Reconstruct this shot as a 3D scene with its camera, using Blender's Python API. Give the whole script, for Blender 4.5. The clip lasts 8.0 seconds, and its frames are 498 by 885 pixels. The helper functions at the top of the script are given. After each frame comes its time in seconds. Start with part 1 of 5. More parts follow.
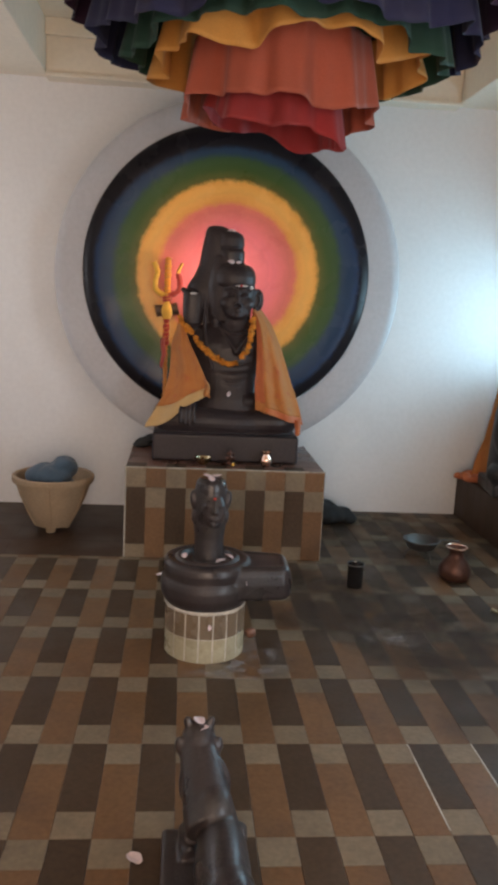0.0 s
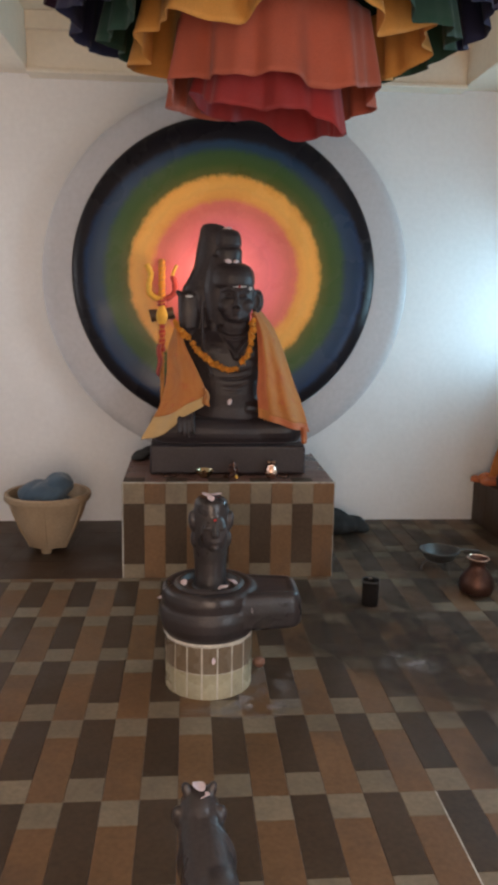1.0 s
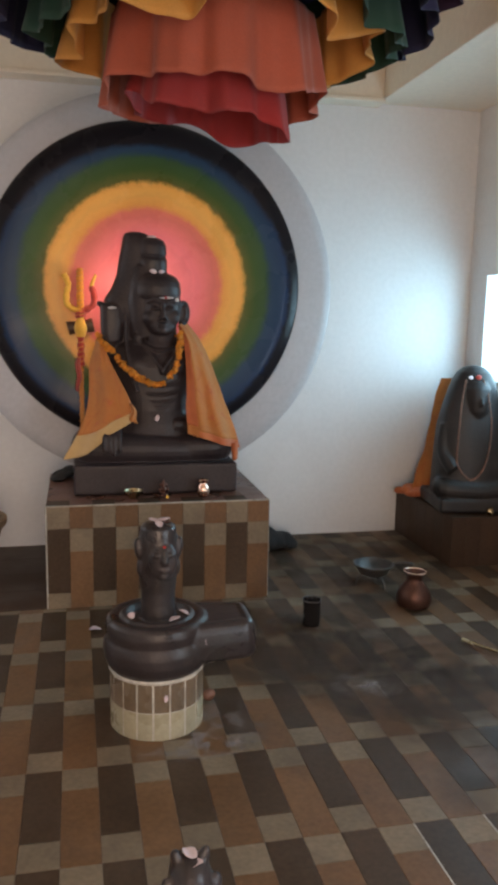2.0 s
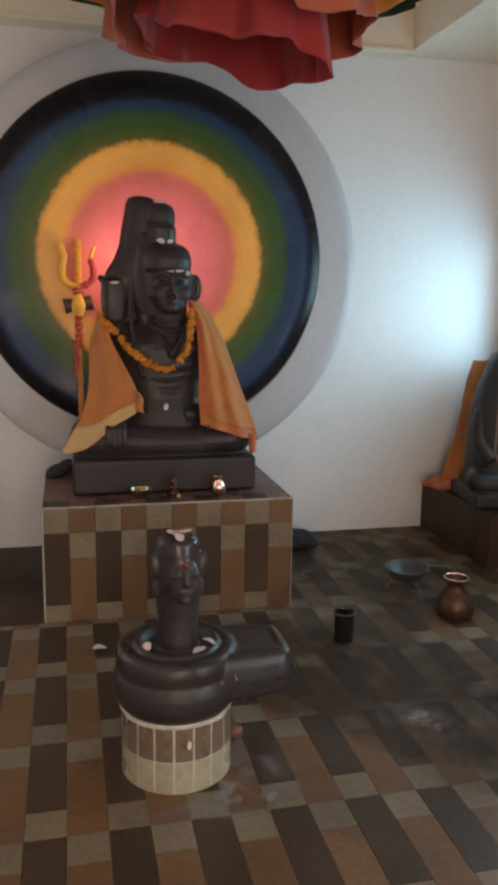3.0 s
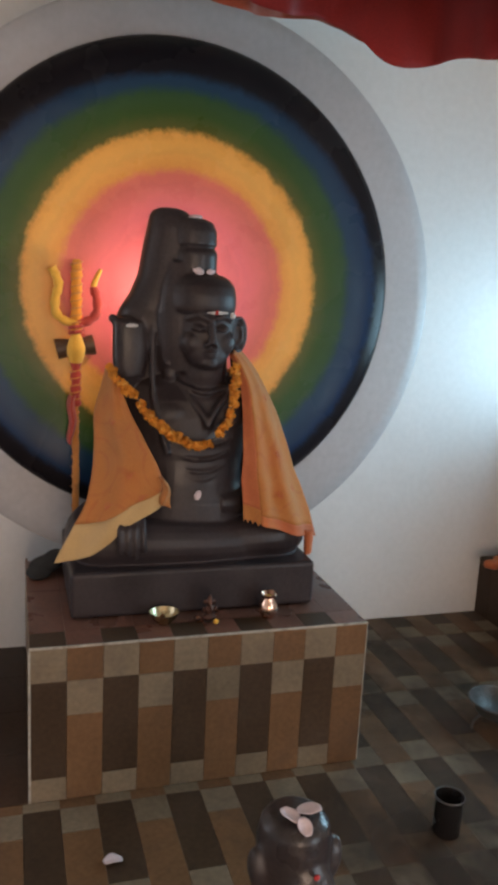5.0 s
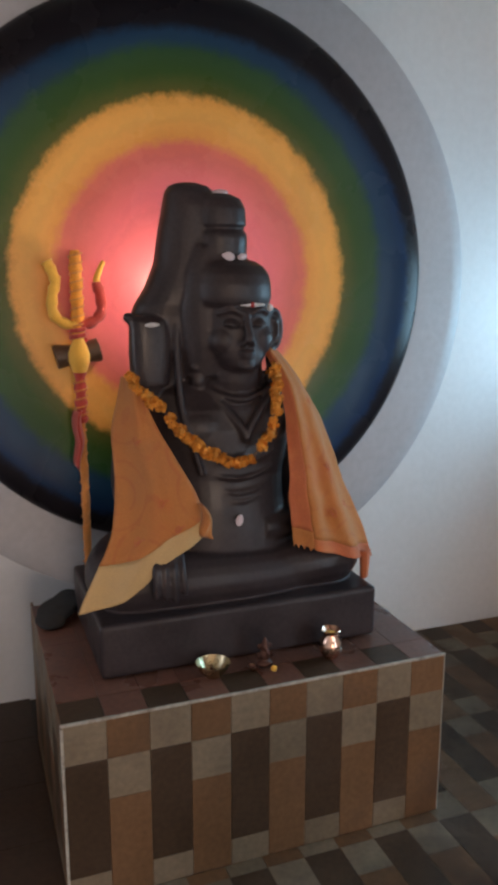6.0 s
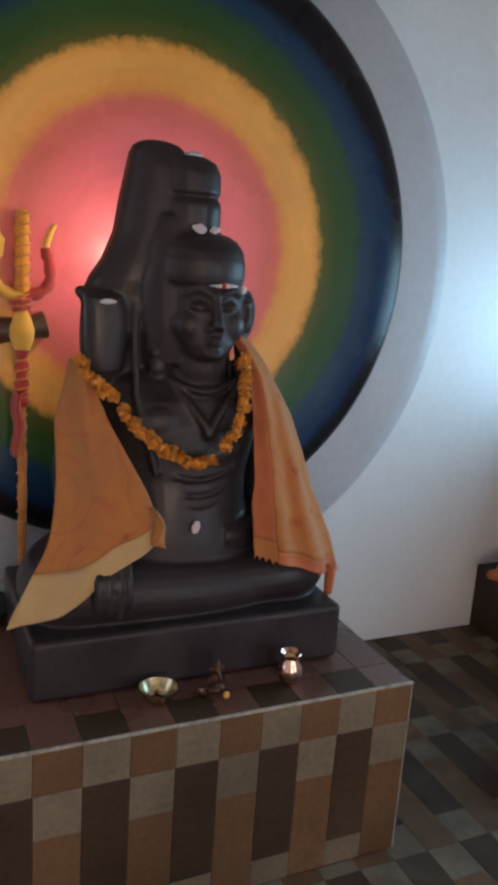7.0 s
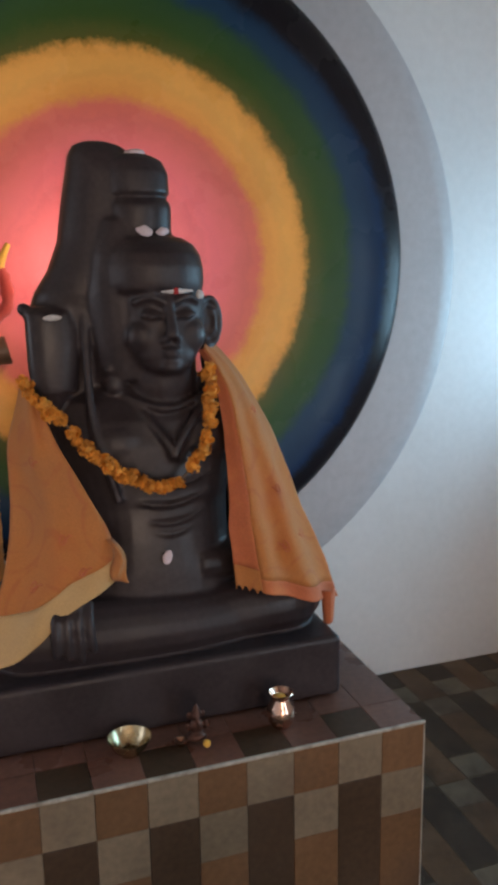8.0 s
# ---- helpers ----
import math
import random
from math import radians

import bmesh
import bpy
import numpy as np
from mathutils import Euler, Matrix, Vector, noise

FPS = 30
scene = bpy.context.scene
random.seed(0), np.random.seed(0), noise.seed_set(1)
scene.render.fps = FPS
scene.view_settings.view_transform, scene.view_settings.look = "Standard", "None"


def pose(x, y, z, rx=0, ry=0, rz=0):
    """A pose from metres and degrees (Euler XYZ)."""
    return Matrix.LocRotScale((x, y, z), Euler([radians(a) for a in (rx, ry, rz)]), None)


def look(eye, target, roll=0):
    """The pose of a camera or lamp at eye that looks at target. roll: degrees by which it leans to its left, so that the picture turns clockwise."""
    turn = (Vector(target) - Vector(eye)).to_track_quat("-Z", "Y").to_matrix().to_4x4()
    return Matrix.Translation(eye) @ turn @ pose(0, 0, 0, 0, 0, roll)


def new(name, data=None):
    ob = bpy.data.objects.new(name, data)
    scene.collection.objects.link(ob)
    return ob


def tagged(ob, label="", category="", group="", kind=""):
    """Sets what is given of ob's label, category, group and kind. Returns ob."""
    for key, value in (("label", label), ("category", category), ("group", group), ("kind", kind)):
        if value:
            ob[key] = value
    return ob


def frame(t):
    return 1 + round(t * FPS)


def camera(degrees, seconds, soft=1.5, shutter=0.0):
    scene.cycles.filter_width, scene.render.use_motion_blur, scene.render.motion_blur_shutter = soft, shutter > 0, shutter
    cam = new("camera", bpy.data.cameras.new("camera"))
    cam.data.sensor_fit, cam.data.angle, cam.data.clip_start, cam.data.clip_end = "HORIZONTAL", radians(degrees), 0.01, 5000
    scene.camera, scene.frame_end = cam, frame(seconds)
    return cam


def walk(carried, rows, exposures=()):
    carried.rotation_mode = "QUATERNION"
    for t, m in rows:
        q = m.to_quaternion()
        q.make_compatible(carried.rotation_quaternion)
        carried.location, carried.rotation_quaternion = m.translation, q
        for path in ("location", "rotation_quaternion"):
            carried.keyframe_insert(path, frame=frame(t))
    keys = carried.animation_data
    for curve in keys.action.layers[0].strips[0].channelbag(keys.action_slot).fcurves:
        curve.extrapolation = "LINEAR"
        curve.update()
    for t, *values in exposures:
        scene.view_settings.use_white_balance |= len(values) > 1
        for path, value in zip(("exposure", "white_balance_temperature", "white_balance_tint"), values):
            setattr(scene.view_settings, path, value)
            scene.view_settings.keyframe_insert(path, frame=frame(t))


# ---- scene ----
cam = camera(35.2, 8.0, soft=4.1)
PATH = [
    (0, (-0.241, -3.84, 1.301), (-0.064, -1.88, 0.949), 2.9),
    (0.5, (-0.176, -3.68, 1.317), (-0.013, -1.706, 1.039), 0.9),
    (1, (-0.196, -3.599, 1.307), (-0.041, -1.637, 0.955), 1.0),
    (1.5, (-0.337, -3.53, 1.325), (0.041, -1.592, 1.009), 2.1),
    (2.8, (-0.38, -3.125, 1.27), (0.064, -1.204, 0.935), 0.8),
    (3, (-0.389, -3.014, 1.279), (0.056, -1.099, 0.915), 0.9),
    (3.5, (-0.387, -2.748, 1.257), (0.086, -0.858, 0.804), 0.9),
    (4, (-0.467, -2.378, 1.291), (-0.009, -0.474, 0.886), -0.1),
    (4.5, (-0.499, -2.21, 1.43), (0.097, -0.363, 0.947), 1.7),
    (5, (-0.534, -2.048, 1.459), (0.039, -0.171, 1.072), 2.9),
    (5.2, (-0.575, -1.96, 1.44), (0.006, -0.086, 1.051), 0.4),
    (6.3, (-0.682, -1.515, 1.443), (0.086, 0.284, 1.027), 2.2),
    (6.5, (-0.693, -1.454, 1.444), (0.145, 0.304, 0.988), 4.3),
    (7, (-0.618, -1.395, 1.439), (0.192, 0.377, 0.988), 4.0),
    (7.5, (-0.451, -1.338, 1.437), (0.278, 0.481, 1.037), 3.1),
    (8, (-0.332, -1.33, 1.391), (0.292, 0.528, 0.996), -0.9),
]
walk(cam, [(t, look(eye, target, roll)) for t, eye, target, roll in PATH], [(0, 0.80, 7700, 28), (1.5, 0.80, 7700, 28), (3.5, 0.66, 8000, 28), (5, 0.82, 7700, 28), (7, 0.52, 6950, 28), (8, 0.66, 7200, 28)])


# ---- light ----
world = bpy.data.worlds.new("world")
scene.world = world
world.use_nodes = True
wn = world.node_tree
sky = wn.nodes.new("ShaderNodeTexSky")
sky.sky_type, sky.sun_disc = "NISHITA", False
sky.sun_elevation, sky.sun_rotation = radians(52), radians(-11)
wn.nodes["Background"].inputs["Strength"].default_value = 0.12
wn.links.new(sky.outputs[0], wn.nodes["Background"].inputs["Color"])

sun = new("sun", bpy.data.lights.new("sun", "SUN"))
sun.data.energy, sun.data.angle, sun.data.color = 1.2, radians(10), (1.0, 0.95, 0.88)
sun.matrix_world = look((0, 0, 6), (0.15, -0.75, 5.0))


def window_lamp(name, eye, target, wide, high, watts, color):
    lamp = new(name, bpy.data.lights.new(name, "AREA"))
    lamp.data.shape, lamp.data.size, lamp.data.size_y = "RECTANGLE", wide, high
    lamp.data.energy, lamp.data.color = watts, color
    lamp.matrix_world = look(eye, target)
    return lamp


# room: back wall y 1.0, right wall x 1.97, left wall x -2.3, rear wall y -5
WALL_Y, RIGHT_X, LEFT_X, REAR_Y, TOP = 1.0, 1.97, -2.3, -5.0, 2.5
window_lamp("daylight_right", (RIGHT_X + 0.22, 0.06, 1.25), (0, 0.0, 1.05), 1.4, 0.56, 17, (0.30, 0.74, 1.0))
window_lamp("daylight_side_door", (RIGHT_X + 0.1, -3.6, 1.1), (0, -3.2, 1.5), 1.3, 1.9, 31, (0.58, 0.84, 1.0))
# weak fill added to brighten the left wall; no window is known there
window_lamp("fill_left", (LEFT_X - 0.1, 0.1, 1.4), (0, 0.1, 1.4), 0.8, 0.9, 4, (0.72, 0.89, 1.0))
window_lamp("daylight_door", (-0.3, REAR_Y - 0.1, 1.0), (-0.3, 0, 2.7), 1.4, 2.0, 31, (1.0, 0.83, 0.63))


# warm bulb on a wire behind the statue's head
BULB = Vector((-0.060, 0.515, 1.440))
bulb_light = new("bulb_light", bpy.data.lights.new("bulb_light", "POINT"))
bulb_light.data.energy, bulb_light.data.color, bulb_light.data.shadow_soft_size = 1.7, (1.0, 0.84, 0.62), 0.03
bulb_light.location = BULB


# ---- materials ----
def node_material(name, color, rough=0.6, metal=0.0, var=0.25, scale=6.0, fine=60.0, bump=0.15, rand=0.0, dirt=None, dirt_amount=0.0, coat=0.0, rough_var=0.12, sheen=0.0, dirt_scale=3.0, bump_dist=0.002):
    m = bpy.data.materials.new(name)
    m.use_nodes = True
    nt = m.node_tree
    b = nt.nodes["Principled BSDF"]
    tc = nt.nodes.new("ShaderNodeNewGeometry")
    big = nt.nodes.new("ShaderNodeTexNoise")
    big.inputs["Scale"].default_value, big.inputs["Detail"].default_value = scale, 6
    small = nt.nodes.new("ShaderNodeTexNoise")
    small.inputs["Scale"].default_value, small.inputs["Detail"].default_value = fine, 4
    nt.links.new(tc.outputs["Position"], big.inputs["Vector"])
    nt.links.new(tc.outputs["Position"], small.inputs["Vector"])
    add = nt.nodes.new("ShaderNodeMath")
    add.operation = "ADD"
    nt.links.new(big.outputs["Fac"], add.inputs[0])
    nt.links.new(small.outputs["Fac"], add.inputs[1])
    level = nt.nodes.new("ShaderNodeMapRange")
    level.inputs["From Min"].default_value, level.inputs["From Max"].default_value = 0.65, 1.35
    level.inputs["To Min"].default_value, level.inputs["To Max"].default_value = 1 - var, 1 + var
    nt.links.new(add.outputs[0], level.inputs["Value"])
    value = level.outputs[0]
    if rand:
        info = nt.nodes.new("ShaderNodeObjectInfo")
        span = nt.nodes.new("ShaderNodeMapRange")
        span.inputs["To Min"].default_value, span.inputs["To Max"].default_value = 1 - rand, 1 + rand
        nt.links.new(info.outputs["Random"], span.inputs["Value"])
        mul = nt.nodes.new("ShaderNodeMath")
        mul.operation = "MULTIPLY"
        nt.links.new(value, mul.inputs[0])
        nt.links.new(span.outputs[0], mul.inputs[1])
        value = mul.outputs[0]
    tint = nt.nodes.new("ShaderNodeVectorMath")
    tint.operation = "SCALE"
    tint.inputs[0].default_value = color
    nt.links.new(value, tint.inputs["Scale"])
    out = tint.outputs[0]
    if dirt:
        patch = nt.nodes.new("ShaderNodeTexNoise")
        patch.inputs["Scale"].default_value, patch.inputs["Detail"].default_value = dirt_scale, 9
        patch.inputs["Roughness"].default_value = 0.65
        nt.links.new(tc.outputs["Position"], patch.inputs["Vector"])
        mask = nt.nodes.new("ShaderNodeMapRange")
        mask.inputs["From Min"].default_value, mask.inputs["From Max"].default_value = 0.5, 0.72
        mask.inputs["To Max"].default_value = dirt_amount
        nt.links.new(patch.outputs["Fac"], mask.inputs["Value"])
        mix = nt.nodes.new("ShaderNodeMix")
        mix.data_type = "RGBA"
        nt.links.new(mask.outputs[0], mix.inputs["Factor"])
        nt.links.new(out, mix.inputs["A"])
        mix.inputs["B"].default_value = (*dirt, 1)
        out = mix.outputs["Result"]
    nt.links.new(out, b.inputs["Base Color"])
    gloss = nt.nodes.new("ShaderNodeMapRange")
    gloss.inputs["From Min"].default_value, gloss.inputs["From Max"].default_value = 0.3, 0.7
    gloss.inputs["To Min"].default_value = max(0.03, rough - rough_var)
    gloss.inputs["To Max"].default_value = min(1.0, rough + rough_var)
    nt.links.new(big.outputs["Fac"], gloss.inputs["Value"])
    nt.links.new(gloss.outputs[0], b.inputs["Roughness"])
    b.inputs["Metallic"].default_value = metal
    b.inputs["Coat Weight"].default_value = coat
    b.inputs["Sheen Weight"].default_value = sheen
    if bump:
        bp = nt.nodes.new("ShaderNodeBump")
        bp.inputs["Strength"].default_value, bp.inputs["Distance"].default_value = bump, bump_dist
        nt.links.new(add.outputs[0], bp.inputs["Height"])
        nt.links.new(bp.outputs[0], b.inputs["Normal"])
    return m


M = {
    "wall": node_material("wall_paint", (0.76, 0.76, 0.76), 0.5, var=0.05, scale=1.3, fine=35, bump=0.12, dirt=(0.55, 0.52, 0.48), dirt_amount=0.25, dirt_scale=1.1),
    "ceiling": node_material("ceiling_paint", (0.84, 0.74, 0.61), 0.7, var=0.06, scale=1.5, fine=30, bump=0.25),
    "grout": node_material("grout", (0.085, 0.06, 0.045), 0.9, var=0.3, scale=8, fine=90, bump=0.3),
    "joint": node_material("white_joint", (0.52, 0.49, 0.43), 0.85, var=0.3, scale=30, fine=140, bump=0.4, dirt=(0.2, 0.16, 0.12), dirt_amount=0.6, dirt_scale=14),
    "bead": node_material("brown_bead", (0.20, 0.09, 0.06), 0.5, var=0.3, scale=30, fine=140, bump=0.2, rand=0.3),
    "trim": node_material("white_cement", (0.40, 0.37, 0.32), 0.8, var=0.35, scale=25, fine=120, bump=0.4, dirt=(0.10, 0.07, 0.05), dirt_amount=0.9, dirt_scale=16),
    "light_tile": node_material("pale_stone_tile", (0.200, 0.153, 0.105), 0.50, var=0.22, scale=5, fine=70, bump=0.12, rand=0.10, dirt=(0.10, 0.075, 0.06), dirt_amount=0.65, dirt_scale=3.2),
    "tan_tile": node_material("tan_stone_tile", (0.170, 0.090, 0.046), 0.44, var=0.22, scale=5, fine=70, bump=0.12, rand=0.10, dirt=(0.075, 0.05, 0.038), dirt_amount=0.6, dirt_scale=3.2),
    "dark_tile": node_material("dark_stone_tile", (0.066, 0.041, 0.026), 0.44, var=0.25, scale=5, fine=70, bump=0.12, rand=0.12, dirt=(0.10, 0.08, 0.07), dirt_amount=0.3, dirt_scale=3.2),
    "brown_tile": node_material("brown_stone_tile", (0.055, 0.031, 0.020), 0.46, var=0.25, scale=4, fine=60, bump=0.12, rand=0.15, dirt=(0.05, 0.035, 0.027), dirt_amount=0.6),
    "red_tile": node_material("red_brown_stone_tile", (0.165, 0.076, 0.055), 0.32, var=0.25, scale=5, fine=70, bump=0.12, rand=0.12, dirt=(0.06, 0.04, 0.035), dirt_amount=0.6),
    "cream_tile": node_material("cream_glazed_tile", (0.38, 0.345, 0.24), 0.3, var=0.15, scale=9, fine=80, bump=0.1, rand=0.06, dirt=(0.2, 0.17, 0.12), dirt_amount=0.5, dirt_scale=9),
    "taupe_tile": node_material("taupe_glazed_tile", (0.17, 0.125, 0.085), 0.3, var=0.18, scale=9, fine=80, bump=0.1, rand=0.08, dirt=(0.09, 0.07, 0.05), dirt_amount=0.4, dirt_scale=9),
    "stone": node_material("black_stone", (0.033, 0.0240, 0.0260), 0.42, var=0.35, scale=7, fine=90, bump=0.18, dirt=(0.045, 0.036, 0.035), dirt_amount=0.4, dirt_scale=5, rough_var=0.14),
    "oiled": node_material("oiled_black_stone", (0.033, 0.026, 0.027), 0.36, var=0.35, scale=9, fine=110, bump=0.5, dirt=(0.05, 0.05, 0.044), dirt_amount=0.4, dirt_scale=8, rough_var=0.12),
    "saffron": node_material("saffron_cotton", (0.48, 0.170, 0.044), 0.85, var=0.14, scale=7, fine=260, bump=0.35, dirt=(0.46, 0.13, 0.045), dirt_amount=0.7, dirt_scale=7, sheen=0.08),
    "rust_cloth": node_material("rust_red_cotton", (0.50, 0.13, 0.05), 0.85, var=0.18, scale=9, fine=260, bump=0.35, dirt=(0.56, 0.22, 0.07), dirt_amount=0.5, dirt_scale=9, sheen=0.08),
    "gold_border": node_material("pale_gold_border", (0.52, 0.32, 0.13), 0.6, var=0.12, scale=12, fine=260, bump=0.3, sheen=0.2),
    "marigold": node_material("marigold", (0.66, 0.25, 0.03), 0.8, var=0.3, scale=40, fine=220, bump=0.5, rand=0.18),
    "petal": node_material("pink_white_petal", (0.62, 0.50, 0.52), 0.6, var=0.12, scale=30, fine=200, bump=0.2, rand=0.08),
    "yellow_cloth": node_material("yellow_cloth", (0.80, 0.42, 0.06), 0.8, var=0.15, scale=20, fine=240, bump=0.4, sheen=0.2),
    "red_cloth": node_material("red_thread", (0.46, 0.05, 0.035), 0.85, var=0.2, scale=25, fine=240, bump=0.5, sheen=0.2),
    "orange_wrap": node_material("orange_wrap", (0.60, 0.22, 0.05), 0.8, var=0.2, scale=25, fine=240, bump=0.5, sheen=0.2),
    "brass": node_material("worn_brass", (0.52, 0.42, 0.26), 0.26, metal=1.0, var=0.2, scale=20, fine=150, bump=0.1),
    "copper": node_material("polished_copper", (0.80, 0.50, 0.38), 0.2, metal=1.0, var=0.15, scale=20, fine=150, bump=0.1),
    "dull_copper": node_material("tarnished_copper", (0.10, 0.046, 0.034), 0.42, metal=0.75, var=0.3, scale=14, fine=120, bump=0.15),
    "iron": node_material("sooty_iron", (0.10, 0.10, 0.10), 0.5, metal=0.7, var=0.35, scale=14, fine=120, bump=0.3),
    "black_plastic": node_material("black_enamel", (0.014, 0.012, 0.012), 0.22, var=0.3, scale=14, fine=120, bump=0.05),
    "clay": node_material("pale_clay", (0.36, 0.26, 0.17), 0.75, var=0.18, scale=7, fine=90, bump=0.4, dirt=(0.2, 0.13, 0.08), dirt_amount=0.5),
    "blue_cloth": node_material("dark_blue_cloth", (0.045, 0.085, 0.125), 0.9, var=0.25, scale=12, fine=220, bump=0.5, sheen=0.2),
    "black_cloth": node_material("black_cloth", (0.014, 0.015, 0.016), 0.9, var=0.25, scale=12, fine=220, bump=0.5),
    "white_mark": node_material("white_ash", (0.62, 0.60, 0.60), 0.9, var=0.25, scale=60, fine=300, bump=0.4),
    "red_mark": node_material("vermilion", (0.42, 0.03, 0.03), 0.85, var=0.2, scale=60, fine=300, bump=0.3),
    # black stone with the corner statue's backlit shade put into its colour
    "backlit_stone": node_material("black_stone_backlit", (0.017, 0.0145, 0.015), 0.5, var=0.35, scale=9, fine=90, bump=0.25),
    "wood": node_material("dark_wood", (0.09, 0.05, 0.03), 0.5, var=0.3, scale=9, fine=90, bump=0.3),
}
for key, color in (("scarlet", (0.27, 0.020, 0.020)), ("coral", (0.36, 0.078, 0.044)), ("amber", (0.56, 0.245, 0.055)), ("green", (0.006, 0.040, 0.026)), ("blue", (0.009, 0.011, 0.046)), ("purple", (0.026, 0.008, 0.030)), ("maroon", (0.07, 0.012, 0.015))):
    M[key] = node_material(key + "_satin", color, 0.85, var=0.2, scale=6, fine=300, bump=0.35, sheen=0.05)


def ring_paint():
    """Concentric painted bands with brushed, uneven edges."""
    m = bpy.data.materials.new("ring_paint")
    m.use_nodes = True
    nt = m.node_tree
    b = nt.nodes["Principled BSDF"]
    tc = nt.nodes.new("ShaderNodeTexCoord")
    flat = nt.nodes.new("ShaderNodeVectorMath")
    flat.operation = "MULTIPLY"
    flat.inputs[1].default_value = (1, 0, 1)
    nt.links.new(tc.outputs["Object"], flat.inputs[0])
    length = nt.nodes.new("ShaderNodeVectorMath")
    length.operation = "LENGTH"
    nt.links.new(flat.outputs[0], length.inputs[0])
    wob = nt.nodes.new("ShaderNodeTexNoise")
    wob.inputs["Scale"].default_value, wob.inputs["Detail"].default_value, wob.inputs["Roughness"].default_value = 17, 9, 0.8
    nt.links.new(tc.outputs["Object"], wob.inputs["Vector"])
    shift = nt.nodes.new("ShaderNodeMapRange")
    shift.inputs["To Min"].default_value, shift.inputs["To Max"].default_value = -0.030, 0.030
    nt.links.new(wob.outputs["Fac"], shift.inputs["Value"])
    rad = nt.nodes.new("ShaderNodeMath")
    rad.operation = "ADD"
    nt.links.new(length.outputs["Value"], rad.inputs[0])
    nt.links.new(shift.outputs[0], rad.inputs[1])
    ramp = nt.nodes.new("ShaderNodeValToRGB")
    stops = [(0.0, (0.82, 0.215, 0.25)), (0.26, (0.80, 0.18, 0.20)), (0.375, (0.74, 0.17, 0.12)), (0.40, (0.80, 0.33, 0.08)), (0.455, (0.86, 0.41, 0.10)), (0.502, (0.80, 0.36, 0.08)), (0.522, (0.10, 0.105, 0.022)),
             (0.57, (0.034, 0.085, 0.018)), (0.622, (0.024, 0.078, 0.028)), (0.652, (0.011, 0.048, 0.092)), (0.735, (0.009, 0.032, 0.082)), (0.757, (0.012, 0.012, 0.017)), (0.80, (0.013, 0.012, 0.014))]
    el = ramp.color_ramp.elements
    while len(el) < len(stops):
        el.new(0.5)
    for e, (p, c) in zip(el, stops):
        e.position, e.color = p, (*c, 1)
    nt.links.new(rad.outputs[0], ramp.inputs["Fac"])
    # brush strokes that run round the centre
    stroke = nt.nodes.new("ShaderNodeTexNoise")
    stroke.noise_dimensions = "1D"
    stroke.inputs["Scale"].default_value, stroke.inputs["Detail"].default_value = 16, 3
    bent = nt.nodes.new("ShaderNodeMath")
    bent.operation = "MULTIPLY_ADD"
    bent.inputs[1].default_value = 2.2
    nt.links.new(shift.outputs[0], bent.inputs[0])
    nt.links.new(length.outputs["Value"], bent.inputs[2])
    nt.links.new(bent.outputs[0], stroke.inputs["W"])
    mottle = nt.nodes.new("ShaderNodeTexNoise")
    mottle.inputs["Scale"].default_value, mottle.inputs["Detail"].default_value = 3.5, 7
    nt.links.new(tc.outputs["Object"], mottle.inputs["Vector"])
    both = nt.nodes.new("ShaderNodeMath")
    both.operation = "ADD"
    nt.links.new(stroke.outputs["Fac"], both.inputs[0])
    nt.links.new(mottle.outputs["Fac"], both.inputs[1])
    level = nt.nodes.new("ShaderNodeMapRange")
    level.inputs["From Min"].default_value, level.inputs["From Max"].default_value = 0.6, 1.4
    level.inputs["To Min"].default_value, level.inputs["To Max"].default_value = 0.86, 1.14
    nt.links.new(both.outputs[0], level.inputs["Value"])
    tint = nt.nodes.new("ShaderNodeVectorMath")
    tint.operation = "SCALE"
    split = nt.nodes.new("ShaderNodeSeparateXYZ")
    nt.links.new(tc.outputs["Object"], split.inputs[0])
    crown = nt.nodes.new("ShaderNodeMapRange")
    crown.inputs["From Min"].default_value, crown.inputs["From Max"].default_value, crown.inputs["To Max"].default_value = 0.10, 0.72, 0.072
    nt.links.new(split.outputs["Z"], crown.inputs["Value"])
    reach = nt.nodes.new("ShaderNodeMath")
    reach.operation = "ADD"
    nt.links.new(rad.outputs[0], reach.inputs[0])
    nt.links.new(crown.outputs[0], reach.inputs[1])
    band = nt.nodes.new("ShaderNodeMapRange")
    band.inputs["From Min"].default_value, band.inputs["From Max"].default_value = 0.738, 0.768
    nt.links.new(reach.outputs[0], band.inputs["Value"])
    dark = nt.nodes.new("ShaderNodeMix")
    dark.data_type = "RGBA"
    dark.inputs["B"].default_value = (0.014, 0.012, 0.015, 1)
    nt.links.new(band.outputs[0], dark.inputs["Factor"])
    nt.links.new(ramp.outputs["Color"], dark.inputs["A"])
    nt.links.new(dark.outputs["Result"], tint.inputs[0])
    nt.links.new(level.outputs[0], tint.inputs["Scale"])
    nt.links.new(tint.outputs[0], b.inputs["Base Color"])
    sheen = nt.nodes.new("ShaderNodeMapRange")
    sheen.inputs["From Min"].default_value, sheen.inputs["From Max"].default_value = 0.35, 0.65
    sheen.inputs["To Min"].default_value, sheen.inputs["To Max"].default_value = 0.20, 0.36
    nt.links.new(mottle.outputs["Fac"], sheen.inputs["Value"])
    nt.links.new(sheen.outputs[0], b.inputs["Roughness"])
    b.inputs["Specular IOR Level"].default_value = 0.17
    bp = nt.nodes.new("ShaderNodeBump")
    bp.inputs["Strength"].default_value, bp.inputs["Distance"].default_value = 0.22, 0.003
